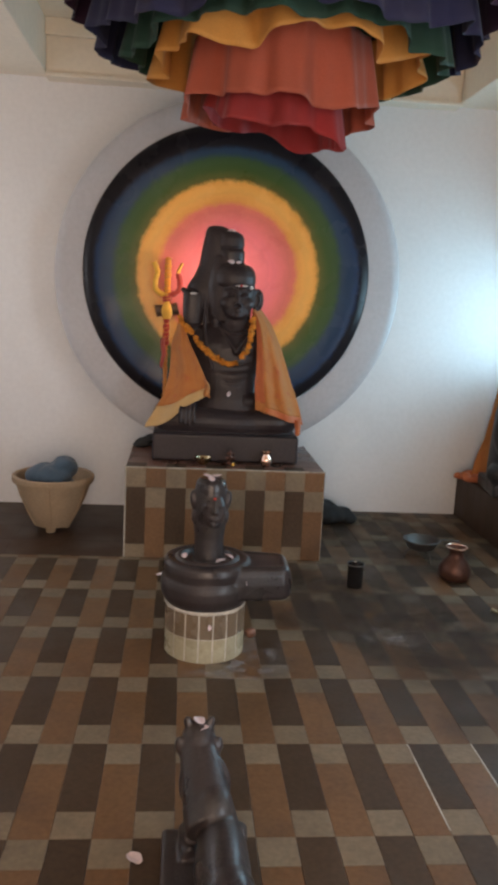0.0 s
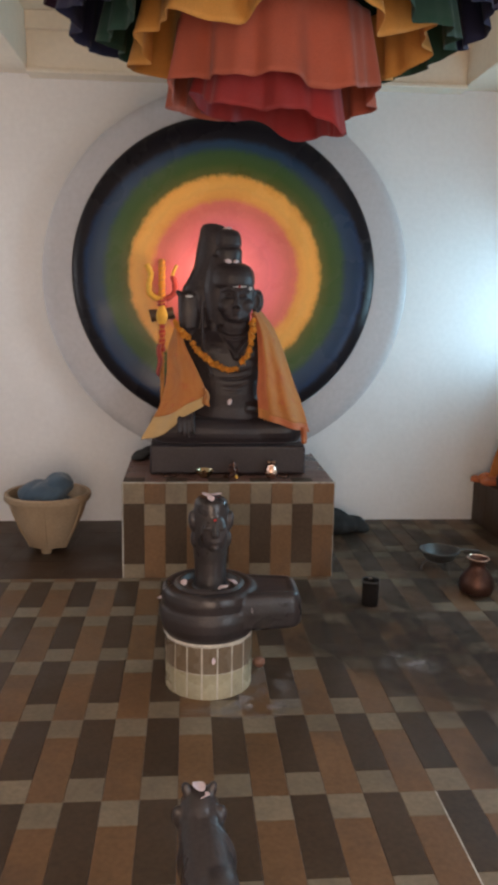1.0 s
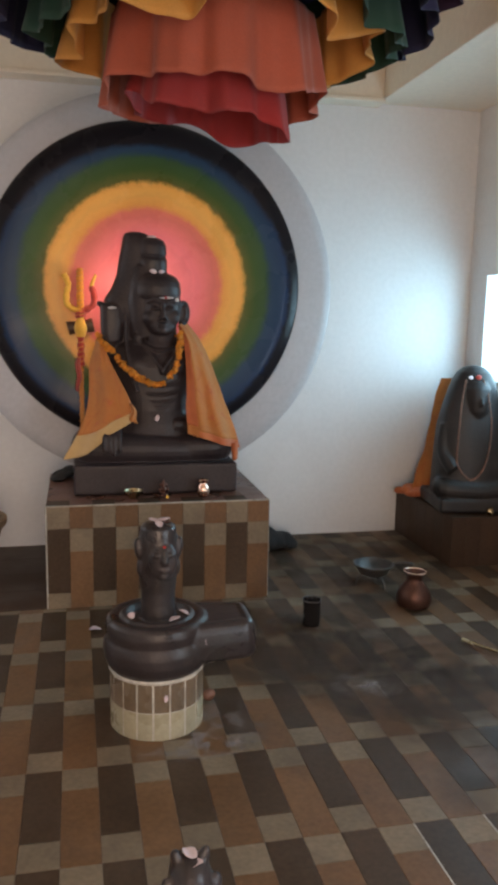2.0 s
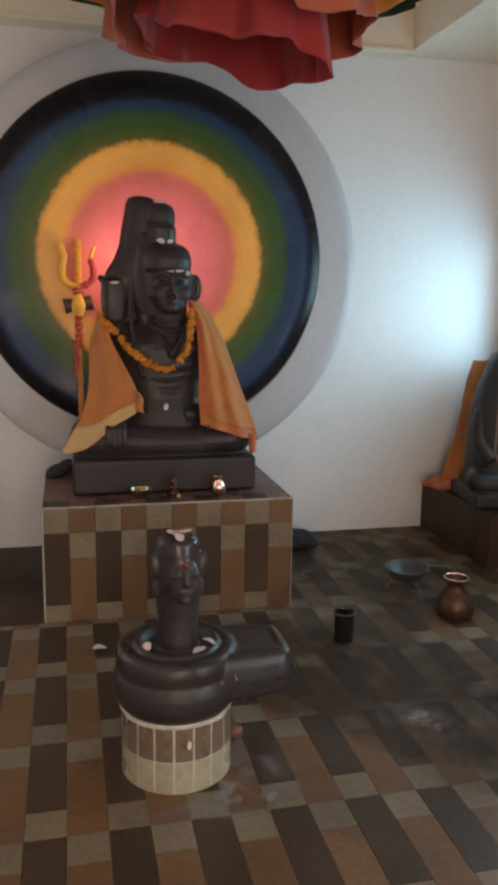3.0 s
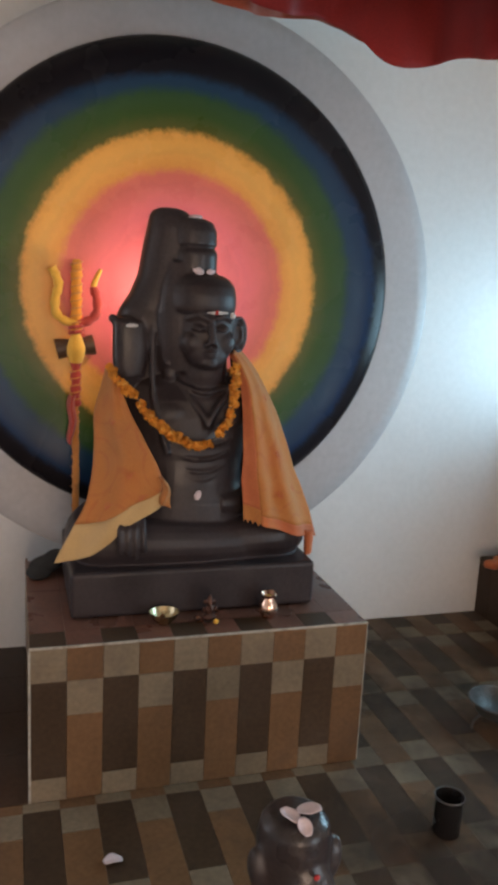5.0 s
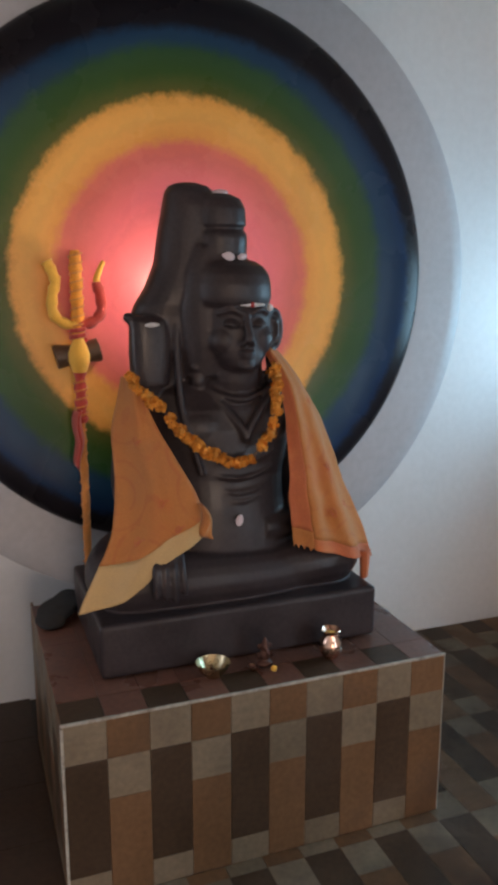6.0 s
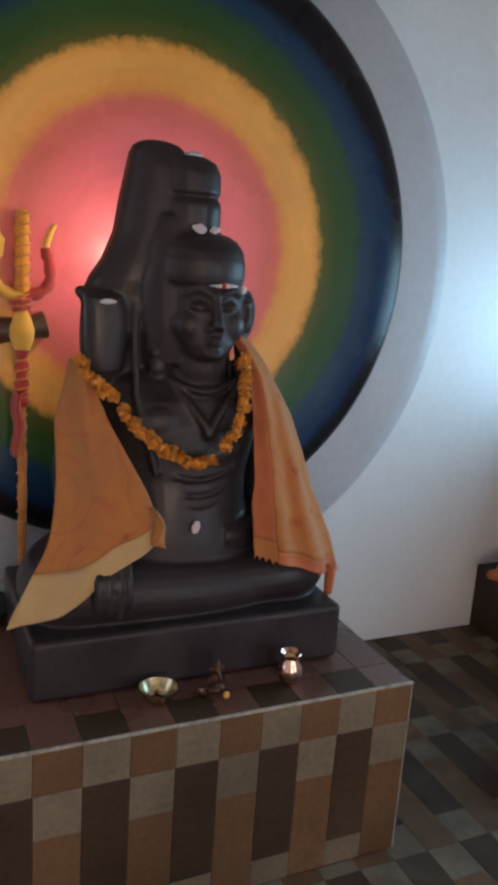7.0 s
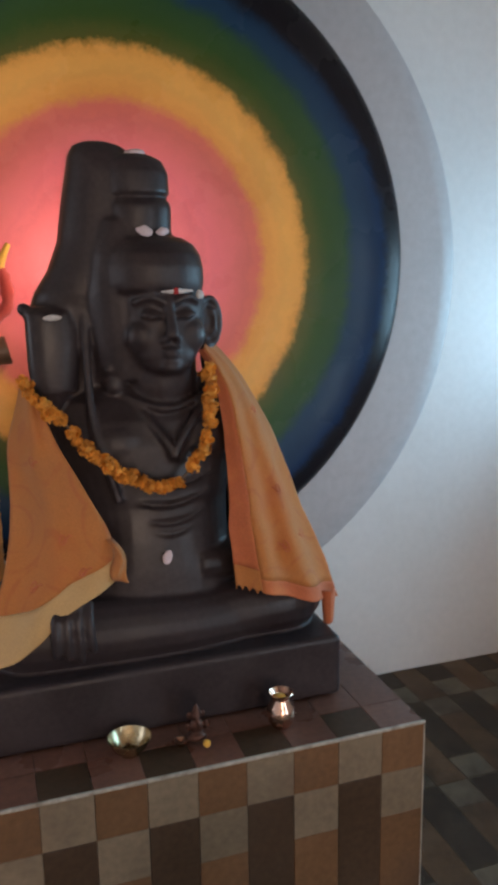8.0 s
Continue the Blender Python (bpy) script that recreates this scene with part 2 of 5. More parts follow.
    nt.links.new(both.outputs[0], bp.inputs["Height"])
    nt.links.new(bp.outputs[0], b.inputs["Normal"])
    return m


def print_cloth(m, ink, scale):
    """Adds faint block-printed rings and rows to a cloth."""
    nt = m.node_tree
    bs = nt.nodes["Principled BSDF"]
    base = bs.inputs["Base Color"].links[0].from_socket
    tc = nt.nodes.new("ShaderNodeTexCoord")
    cell = nt.nodes.new("ShaderNodeTexVoronoi")
    cell.inputs["Scale"].default_value, cell.inputs["Randomness"].default_value = scale, 0.5
    nt.links.new(tc.outputs["Object"], cell.inputs["Vector"])
    wave = nt.nodes.new("ShaderNodeMath")
    wave.operation = "SINE"
    mult = nt.nodes.new("ShaderNodeMath")
    mult.operation = "MULTIPLY"
    mult.inputs[1].default_value = 26
    nt.links.new(cell.outputs["Distance"], mult.inputs[0])
    nt.links.new(mult.outputs[0], wave.inputs[0])
    worn = nt.nodes.new("ShaderNodeTexNoise")
    worn.inputs["Scale"].default_value, worn.inputs["Detail"].default_value = 22, 5
    nt.links.new(tc.outputs["Object"], worn.inputs["Vector"])
    both = nt.nodes.new("ShaderNodeMath")
    both.operation = "MULTIPLY"
    nt.links.new(wave.outputs[0], both.inputs[0])
    nt.links.new(worn.outputs["Fac"], both.inputs[1])
    mask = nt.nodes.new("ShaderNodeMapRange")
    mask.inputs["From Min"].default_value, mask.inputs["From Max"].default_value, mask.inputs["To Max"].default_value = 0.36, 0.54, 0.40
    nt.links.new(both.outputs[0], mask.inputs["Value"])
    mix = nt.nodes.new("ShaderNodeMix")
    mix.data_type = "RGBA"
    nt.links.new(mask.outputs[0], mix.inputs["Factor"])
    nt.links.new(base, mix.inputs["A"])
    mix.inputs["B"].default_value = (*ink, 1)
    nt.links.new(mix.outputs["Result"], bs.inputs["Base Color"])


print_cloth(M["saffron"], (0.40, 0.10, 0.035), 6.0)
M["rings"] = ring_paint()
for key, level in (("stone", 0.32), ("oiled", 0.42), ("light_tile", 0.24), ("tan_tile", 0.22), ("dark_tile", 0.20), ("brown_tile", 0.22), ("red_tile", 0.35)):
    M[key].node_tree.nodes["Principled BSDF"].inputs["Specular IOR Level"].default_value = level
M["grey_ring"] = node_material("grey_ring_paint", (0.46, 0.46, 0.48), 0.5, var=0.08, scale=2.5, fine=40, bump=0.25, dirt=(0.36, 0.36, 0.38), dirt_amount=0.4, dirt_scale=2)


# ---- mesh helpers ----
def thing(name, at, label, category, group="", kind=""):
    ob = new(name)
    ob.location = at
    ob.empty_display_size = 0.05
    return tagged(ob, label, category, group, kind)


def origin(ob):
    v = Vector((0, 0, 0))
    while ob:
        v += ob.location
        ob = ob.parent
    return v


def part(name, bm, material, parent=None, label="", smooth=True, weld=True):
    """Links bm, drawn in world places, as one mesh under parent."""
    if parent:
        bm.transform(Matrix.Translation(-origin(parent)))
    if weld:
        bmesh.ops.recalc_face_normals(bm, faces=bm.faces)
    me = bpy.data.meshes.new(name)
    bm.to_mesh(me)
    bm.free()
    if smooth:
        me.polygons.foreach_set("use_smooth", [True] * len(me.polygons))
        me.set_sharp_from_angle(angle=radians(38))
    me.materials.append(M[material])
    ob = new(name, me)
    ob.parent = parent
    if label:
        ob["label"] = label
    return ob


def box(bm, x0, x1, y0, y1, z0, z1, bevel=0.0):
    made = bmesh.ops.create_cube(bm, size=1, matrix=Matrix.LocRotScale(((x0 + x1) / 2, (y0 + y1) / 2, (z0 + z1) / 2), None, (x1 - x0, y1 - y0, z1 - z0)))
    if bevel:
        edges = {e for v in made["verts"] for e in v.link_edges}
        bmesh.ops.bevel(bm, geom=list(edges), offset=bevel, segments=2, affect="EDGES", profile=0.5)
    return bm


def ball(bm, at, r, turn=(0, 0, 0), seg=20):
    m = Matrix.LocRotScale(at, Euler([radians(a) for a in turn]), r if isinstance(r, tuple) else (r, r, r))
    bmesh.ops.create_uvsphere(bm, u_segments=seg, v_segments=max(6, seg * 2 // 3), radius=1, matrix=m)
    return bm


def tube(bm, pts, radii, seg=12, closed=False):
    """A round bar along points, capped at its ends."""
    pts = [Vector(p) for p in pts]
    n = len(pts)
    if not hasattr(radii, "__len__"):
        radii = [radii] * n
    rings, side = [], None
    for i, p in enumerate(pts):
        if closed:
            d = pts[(i + 1) % n] - pts[i - 1]
        else:
            d = pts[min(i + 1, n - 1)] - pts[max(i - 1, 0)]
        d.normalize()
        if side is None:
            side = d.orthogonal().normalized()
        side = (side - d * side.dot(d)).normalized()
        up = d.cross(side)
        rings.append([bm.verts.new(p + (side * math.cos(a) + up * math.sin(a)) * radii[i]) for a in [2 * math.pi * k / seg for k in range(seg)]])
    for i in range(n if closed else n - 1):
        a, b = rings[i], rings[(i + 1) % n]
        for k in range(seg):
            bm.faces.new((a[k], a[(k + 1) % seg], b[(k + 1) % seg], b[k]))
    if not closed:
        bm.faces.new(rings[0][::-1])
        bm.faces.new(rings[-1])
    return bm


def lathe(bm, profile, at=(0, 0, 0), seg=40, axis="z", cap=True):
    """Turns (radius, height) pairs round the z axis, or round y with heights along y."""
    at = Vector(at)
    rings = []
    for r, h in profile:
        ring = []
        for k in range(seg):
            a = 2 * math.pi * k / seg
            c, s = r * math.cos(a), r * math.sin(a)
            ring.append(bm.verts.new(at + (Vector((c, s, h)) if axis == "z" else Vector((c, h, s)))))
        rings.append(ring)
    for a, b in zip(rings, rings[1:]):
        for k in range(seg):
            bm.faces.new((a[k], a[(k + 1) % seg], b[(k + 1) % seg], b[k]))
    if cap:
        bm.faces.new(rings[0])
        bm.faces.new(rings[-1])
    return bm


def curve_points(pts, n):
    """n places along a smooth line through pts."""
    pts = [Vector(p) for p in pts]
    out = []
    for i in range(n):
        u = i / (n - 1) * (len(pts) - 1)
        k = min(int(u), len(pts) - 2)
        f = u - k
        p0, p1, p2, p3 = pts[max(k - 1, 0)], pts[k], pts[k + 1], pts[min(k + 2, len(pts) - 1)]
        out.append(0.5 * ((2 * p1) + (p2 - p0) * f + (2 * p0 - 5 * p1 + 4 * p2 - p3) * f * f + (3 * p1 - p0 - 3 * p2 + p3) * f ** 3))
    return out


def carved(ob, voxel=0.008, rounds=4):
    """Joins a body of overlapping forms into one worn surface."""
    r = ob.modifiers.new("join", "REMESH")
    r.mode, r.voxel_size, r.use_smooth_shade = "VOXEL", voxel, True
    s = ob.modifiers.new("worn", "SMOOTH")
    s.factor, s.iterations = 0.5, rounds
    return ob


# ---- room ----
def structure(name, bm, material, label, category):
    return tagged(part(name, bm, material, smooth=False), label, category, kind="structure")


bm = bmesh.new()
box(bm, LEFT_X - 0.25, RIGHT_X + 0.25, WALL_Y, WALL_Y + 0.25, -0.1, 3.0)
structure("wall_north", bm, "wall", "white painted plaster wall behind the shrine", "wall")


def wall_with_opening(name, x0, x1, y0, y1, z0, z1, o0, o1, oz0, oz1, label, along="y"):
    bm = bmesh.new()
    if along == "y":
        box(bm, x0, x1, y0, o0, z0, z1)
        box(bm, x0, x1, o1, y1, z0, z1)
        box(bm, x0, x1, o0, o1, oz1, z1)
        if oz0 > z0 + 0.11:
            box(bm, x0, x1, o0, o1, z0, oz0)
    else:
        box(bm, x0, o0, y0, y1, z0, z1)
        box(bm, o1, x1, y0, y1, z0, z1)
        box(bm, o0, o1, y0, y1, oz1, z1)
    return structure(name, bm, "wall", label, "wall")


bm = bmesh.new()
E0, E1 = RIGHT_X, RIGHT_X + 0.25
box(bm, E0, E1, REAR_Y, -4.3, -0.1, 3.0)
box(bm, E0, E1, -4.3, -2.9, 2.08, 3.0)
box(bm, E0, E1, -2.9, -0.68, -0.1, 3.0)
box(bm, E0, E1, -0.68, 0.80, -0.1, 0.96)
box(bm, E0, E1, -0.68, 0.80, 1.56, 3.0)
box(bm, E0, E1, 0.80, WALL_Y, -0.1, 3.0)
structure("wall_east", bm, "wall", "white painted plaster wall with a window and a doorway", "wall")
# unseen west wall, its opening added for the left fill lamp
bm = bmesh.new()
W0, W1 = LEFT_X - 0.25, LEFT_X
box(bm, W0, W1, REAR_Y, -0.3, -0.1, 3.0)
box(bm, W0, W1, -0.3, 0.5, -0.1, 0.95)
box(bm, W0, W1, -0.3, 0.5, 1.85, 3.0)
box(bm, W0, W1, 0.5, WALL_Y, -0.1, 3.0)
structure("wall_west", bm, "wall", "white painted plaster wall with an unseen opening added for the left fill lamp", "wall")
wall_with_opening("wall_south", LEFT_X - 0.25, RIGHT_X + 0.25, REAR_Y - 0.25, REAR_Y, -0.1, 3.0, -1.0, 0.4, 0.0, 2.1, "white painted plaster wall with a doorway", along="x")

# ceiling: a recessed bay between two lower sides, a beam along the back wall
bm = bmesh.new()
box(bm, LEFT_X - 0.25, RIGHT_X + 0.25, REAR_Y - 0.25, WALL_Y + 0.25, 2.78, 3.0)
box(bm, 1.33, RIGHT_X, REAR_Y, WALL_Y, TOP, 2.78, 0.006)
box(bm, LEFT_X, -1.05, REAR_Y, WALL_Y, TOP, 2.78, 0.006)
box(bm, -1.05, 1.33, 0.90, WALL_Y, TOP, 2.78, 0.006)
box(bm, -1.05, 1.33, 0.87, 0.90, 2.69, 2.78, 0.004)
structure("ceiling", bm, "ceiling", "cream painted ceiling with beams round a recessed bay", "ceiling")
bm = bmesh.new()
box(bm, -1.05, 1.33, WALL_Y - 0.125, WALL_Y, TOP - 0.022, TOP - 0.002, 0.004)
structure("trim", bm, "ceiling", "cream plaster moulding under the ceiling beam", "trim")


# ---- plinth, painted disc, black seated statue ----
PED_TOP, PED_BACK = 0.47, 0.70
plinth = thing("plinth", (0, 0, 0), "square altar plinth faced with checkered brown stone tiles", "plinth")
bm = bmesh.new()
box(bm, -0.492, 0.492, 0.008, PED_BACK, 0, PED_TOP - 0.008)
part("core", bm, "grout", plinth, smooth=False)
bm = bmesh.new()
box(bm, -0.503, 0.503, -0.002, 0.005, PED_TOP - 0.005, PED_TOP + 0.002, 0.0015)
part("front_edging", bm, "trim", plinth, "chipped white cement edge", smooth=False)
bm = bmesh.new()
box(bm, -0.504, -0.497, -0.003, 0.005, 0, PED_TOP - 0.008, 0.0015)
part("corner_edging", bm, "trim", plinth, "white cement corner joint", smooth=False)
bm = bmesh.new()
box(bm, 0.4998, 0.5022, -0.0012, 0.005, 0, PED_TOP - 0.008, 0.0006)
part("corner_edging", bm, "trim", plinth, "white cement corner joint", smooth=False)

DISC = Vector((0.0, 0.70, 1.445))
disc = thing("painted_disc", (0, 0.72, 0.45), "large round plaster disc painted in rainbow rings, standing behind the statue", "disc")
bm = bmesh.new()
lathe(bm, [(0.775, 0.035), (0.806, 0.03), (0.812, 0.004), (0.807, -0.012), (0.796, -0.024), (0.778, -0.034), (0.750, -0.041), (0.720, -0.043), (0.680, -0.041), (0.630, -0.036), (0.57, -0.031), (0.50, -0.027), (0.35, -0.022), (0.2, -0.020), (0.08, -0.019), (0.01, -0.019)], tuple(DISC), 128, "y")
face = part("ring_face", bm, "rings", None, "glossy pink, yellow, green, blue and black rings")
face.data.transform(Matrix.Translation(-DISC))
face.parent = disc
face.location = DISC - disc.location
bm = bmesh.new()
lathe(bm, [(0.79, 0.004), (0.93, 0.003), (0.970, 0.005), (0.981, 0.014), (0.981, 0.055), (0.80, 0.06)], (0.014, 0.70, 1.422), 128, "y", cap=False)
part("flange", bm, "grey_ring", disc, "plain grey outer ring")


def loft(bm, rows, seg=32, power=2.0):
    """Joins oval sections (x, y, z, half width, half depth) stacked along z."""
    rings = []
    for x, y, z, rx, ry in rows:
        ring = []
        for k in range(seg):
            c, s = math.cos(2 * math.pi * k / seg), math.sin(2 * math.pi * k / seg)
            c, s = math.copysign(abs(c) ** (2 / power), c), math.copysign(abs(s) ** (2 / power), s)
            ring.append(bm.verts.new((x + rx * c, y + ry * s, z)))
        rings.append(ring)
    for a, b in zip(rings, rings[1:]):
        for k in range(seg):
            bm.faces.new((a[k], a[(k + 1) % seg], b[(k + 1) % seg], b[k]))
    bm.faces.new(rings[0][::-1])
    bm.faces.new(rings[-1])
    return bm


def statue_head(bm):
    """Face, ears, cap of hair, banded knot and the sheet of hair behind."""
    loft(bm, [(0.036, 0.315, 0.735, 0.030, 0.040), (0.036, 0.322, 0.748, 0.054, 0.058), (0.035, 0.332, 0.772, 0.073, 0.071), (0.034, 0.345, 0.805, 0.086, 0.082), (0.033, 0.352, 0.845, 0.094, 0.085), (0.032, 0.355, 0.885, 0.097, 0.089), (0.031, 0.357, 0.925, 0.097, 0.090)], 36, 2.2)
    # nose, lips, chin
    tube(bm, [(0.036, 0.268, 0.892), (0.0365, 0.257, 0.862), (0.037, 0.246, 0.829), (0.037, 0.243, 0.812)], [0.009, 0.0095, 0.0125, 0.0145], 12)
    for s in (-1, 1):
        ball(bm, (0.037 + s * 0.013, 0.256, 0.809), (0.0095, 0.011, 0.0085), seg=12)
        # brow, lid, cheek
        tube(bm, curve_points([(0.037 + s * 0.012, 0.263, 0.884), (0.037 + s * 0.040, 0.264, 0.895), (0.035 + s * 0.072, 0.285, 0.882)], 9), [0.0075, 0.0075, 0.007, 0.007, 0.0065, 0.006, 0.006, 0.005, 0.004], 10)
        ball(bm, (0.036 + s * 0.038, 0.270, 0.859), (0.021, 0.011, 0.0095), seg=16)
        tube(bm, curve_points([(0.036 + s * 0.016, 0.264, 0.856), (0.036 + s * 0.038, 0.258, 0.8535), (0.036 + s * 0.060, 0.272, 0.857)], 8), 0.0035, 8)
        ball(bm, (0.035 + s * 0.046, 0.300, 0.815), (0.040, 0.033, 0.042), seg=18)
    ball(bm, (0.0365, 0.259, 0.7865), (0.022, 0.012, 0.0055), seg=14)
    ball(bm, (0.0365, 0.260, 0.7755), (0.018, 0.012, 0.0065), seg=14)
    ball(bm, (0.0365, 0.268, 0.753), (0.024, 0.018, 0.014), seg=16)
    # large ears with a rolled rim and long lobes
    for s in (-1, 1):
        ex = 0.033 + s * 0.108
        ball(bm, (ex, 0.362, 0.835), (0.026, 0.013, 0.052), (0, s * 6, s * 28), 18)
        rim = []
        for k in range(15):
            a = 2.5 - 4.6 * k / 14
            rim.append((ex + s * (0.004 + 0.027 * math.cos(a)), 0.352 + 0.012 * math.cos(a), 0.838 + 0.052 * math.sin(a)))
        tube(bm, rim, 0.0075, 8)
        tube(bm, [(ex + s * (0.004 + 0.012 * math.cos(1.9 - 0.34 * k)), 0.349, 0.838 + 0.026 * math.sin(1.9 - 0.34 * k)) for k in range(12)], 0.005, 8)
        tube(bm, curve_points([(ex - s * 0.004, 0.355, 0.795), (ex - s * 0.006, 0.348, 0.760), (ex - s * 0.004, 0.342, 0.735)], 6), 0.014, 10)
        ball(bm, (ex - s * 0.004, 0.338, 0.712), (0.024, 0.020, 0.030), seg=16)
        ball(bm, (ex - s * 0.014, 0.323, 0.742), (0.009, 0.009, 0.010), seg=10)
        ball(bm, (ex + s * 0.010, 0.325, 0.744), (0.009, 0.009, 0.010), seg=10)
    # cap of hair, its rim proud of the brow
    loft(bm, [(0.020, 0.360, 0.902, 0.098, 0.092), (0.020, 0.357, 0.909, 0.107, 0.103), (0.020, 0.356, 0.925, 0.111, 0.106), (0.019, 0.356, 0.955, 0.111, 0.106), (0.018, 0.357, 0.982, 0.106, 0.101), (0.016, 0.359, 1.002, 0.094, 0.090), (0.012, 0.361, 1.015, 0.076, 0.074), (0.005, 0.362, 1.021, 0.05, 0.05)], 40, 2.15)
    # knot with a band
    loft(bm, [(-0.004, 0.362, 0.99, 0.073, 0.072), (-0.003, 0.362, 1.03, 0.069, 0.068), (-0.003, 0.362, 1.075, 0.070, 0.069), (-0.003, 0.362, 1.086, 0.067, 0.066), (-0.004, 0.362, 1.091, 0.061, 0.060), (-0.004, 0.362, 1.097, 0.061, 0.060), (-0.005, 0.362, 1.103, 0.069, 0.068), (-0.006, 0.362, 1.145, 0.068, 0.067), (-0.009, 0.363, 1.168, 0.060, 0.060), (-0.014, 0.365, 1.180, 0.042, 0.044)], 36, 2.3)
    # sheet of hair behind, flaring to the shoulder
    loft(bm, [(-0.082, 0.392, 1.208, 0.026, 0.030), (-0.078, 0.392, 1.200, 0.050, 0.050), (-0.072, 0.392, 1.182, 0.066, 0.062), (-0.064, 0.393, 1.150, 0.080, 0.072), (-0.058, 0.395, 1.095, 0.097, 0.076), (-0.056, 0.396, 1.010, 0.113, 0.078), (-0.062, 0.398, 0.950, 0.131, 0.078), (-0.072, 0.400, 0.905, 0.150, 0.074), (-0.078, 0.403, 0.870, 0.157, 0.070), (-0.085, 0.412, 0.78, 0.152, 0.066), (-0.080, 0.425, 0.66, 0.150, 0.07)], 36, 2.4)
    loft(bm, [(-0.030, 0.385, 0.72, 0.085, 0.07), (-0.030, 0.375, 0.80, 0.090, 0.075), (-0.035, 0.372, 0.90, 0.095, 0.080), (-0.040, 0.372, 0.98, 0.080, 0.080), (-0.045, 0.375, 1.05, 0.06, 0.07)], 28, 2.2)


def seated_statue(name, at, turn, size, label):
    """A seated figure in worn black stone, one plain mesh."""
    bm = bmesh.new()
    box(bm, -0.380, 0.380, 0.16, 0.62, 0.0, 0.142, 0.010)
    # folded legs
    tube(bm, curve_points([(-0.14, 0.46, 0.25), (-0.285, 0.36, 0.225), (-0.300, 0.28, 0.205), (-0.20, 0.258, 0.20), (0.02, 0.25, 0.195), (0.16, 0.265, 0.19)], 26), [0.092 - 0.0012 * i for i in range(26)], 18)
    tube(bm, curve_points([(0.14, 0.46, 0.25), (0.285, 0.36, 0.225), (0.300, 0.285, 0.205), (0.20, 0.268, 0.20), (0.0, 0.275, 0.195)], 26), [0.092 - 0.0012 * i for i in range(26)], 18)
    ball(bm, (0.0, 0.40, 0.24), (0.26, 0.17, 0.10))
    # trunk: lap, belly, chest, shoulders
    loft(bm, [(0.0, 0.41, 0.13, 0.255, 0.19), (0.003, 0.405, 0.24, 0.225, 0.172), (0.005, 0.403, 0.315, 0.190, 0.160), (0.006, 0.408, 0.38, 0.176, 0.148), (0.006, 0.413, 0.45, 0.178, 0.142), (0.004, 0.414, 0.52, 0.196, 0.143), (0.0, 0.416, 0.58, 0.214, 0.142), (-0.006, 0.420, 0.635, 0.220, 0.130), (-0.010, 0.424, 0.675, 0.200, 0.112), (-0.004, 0.424, 0.705, 0.150, 0.092)], 40, 2.4)
    loft(bm, [(0.012, 0.335, 0.16, 0.15, 0.10), (0.012, 0.338, 0.27, 0.146, 0.097), (0.012, 0.350, 0.33, 0.135, 0.088), (0.012, 0.365, 0.365, 0.11, 0.070)], 32, 3.2)
    ball(bm, (-0.065, 0.330, 0.585), (0.088, 0.055, 0.062))
    ball(bm, (0.095, 0.330, 0.585), (0.086, 0.055, 0.062))
    # arms
    tube(bm, curve_points([(0.185, 0.43, 0.65), (0.215, 0.43, 0.50), (0.225, 0.38, 0.36), (0.18, 0.31, 0.31), (0.08, 0.28, 0.31)], 18), [0.056 - 0.0010 * i for i in range(18)], 14)
    tube(bm, curve_points([(-0.195, 0.43, 0.66), (-0.235, 0.43, 0.50), (-0.25, 0.37, 0.40), (-0.225, 0.27, 0.335), (-0.205, 0.215, 0.295)], 18), [0.058 - 0.0012 * i for i in range(18)], 14)
    # hand over the knee
    ball(bm, (-0.203, 0.195, 0.285), (0.044, 0.034, 0.036))
    for k in range(4):
        x = -0.236 + 0.022 * k
        tube(bm, curve_points([(x, 0.185, 0.295), (x - 0.003, 0.156, 0.262), (x - 0.004 + 0.002 * k, 0.150, 0.198 - 0.008 * (k % 3))], 8), [0.0115, 0.0115, 0.011, 0.011, 0.0105, 0.010, 0.0095, 0.008], 10)
    # raised forearm and open palm
    tube(bm, curve_points([(-0.225, 0.43, 0.52), (-0.212, 0.40, 0.63), (-0.197, 0.365, 0.73)], 8), [0.05, 0.05, 0.049, 0.048, 0.047, 0.046, 0.045, 0.045], 12)
    loft(bm, [(-0.195, 0.362, 0.70, 0.044, 0.036), (-0.194, 0.360, 0.75, 0.052, 0.034), (-0.192, 0.358, 0.80, 0.055, 0.032), (-0.194, 0.358, 0.84, 0.053, 0.029), (-0.196, 0.356, 0.865, 0.050, 0.024), (-0.196, 0.358, 0.878, 0.040, 0.014)], 24, 2.6)
    ball(bm, (-0.247, 0.362, 0.874), (0.014, 0.014, 0.014), seg=10)
    tube(bm, [(-0.247, 0.362, 0.87), (-0.236, 0.36, 0.85)], 0.009, 8)
    # neck with two soft rolls
    tube(bm, [(0.030, 0.42, 0.62), (0.034, 0.395, 0.68), (0.035, 0.378, 0.705), (0.036, 0.372, 0.72), (0.036, 0.365, 0.78)], [0.104, 0.090, 0.084, 0.080, 0.076], 20)
    statue_head(bm)
    # hanging strand of hair
    tube(bm, curve_points([(-0.125, 0.345, 0.88), (-0.128, 0.330, 0.76), (-0.126, 0.305, 0.64), (-0.105, 0.278, 0.55), (-0.085, 0.268, 0.47)], 16), 0.0095, 8)
    # necklace, pendant and rows of beads
    tube(bm, curve_points([(-0.035, 0.318, 0.672), (-0.005, 0.292, 0.630), (0.028, 0.272, 0.585), (0.037, 0.266, 0.562), (0.048, 0.270, 0.585), (0.085, 0.288, 0.635), (0.128, 0.312, 0.678)], 28), 0.0105, 10)
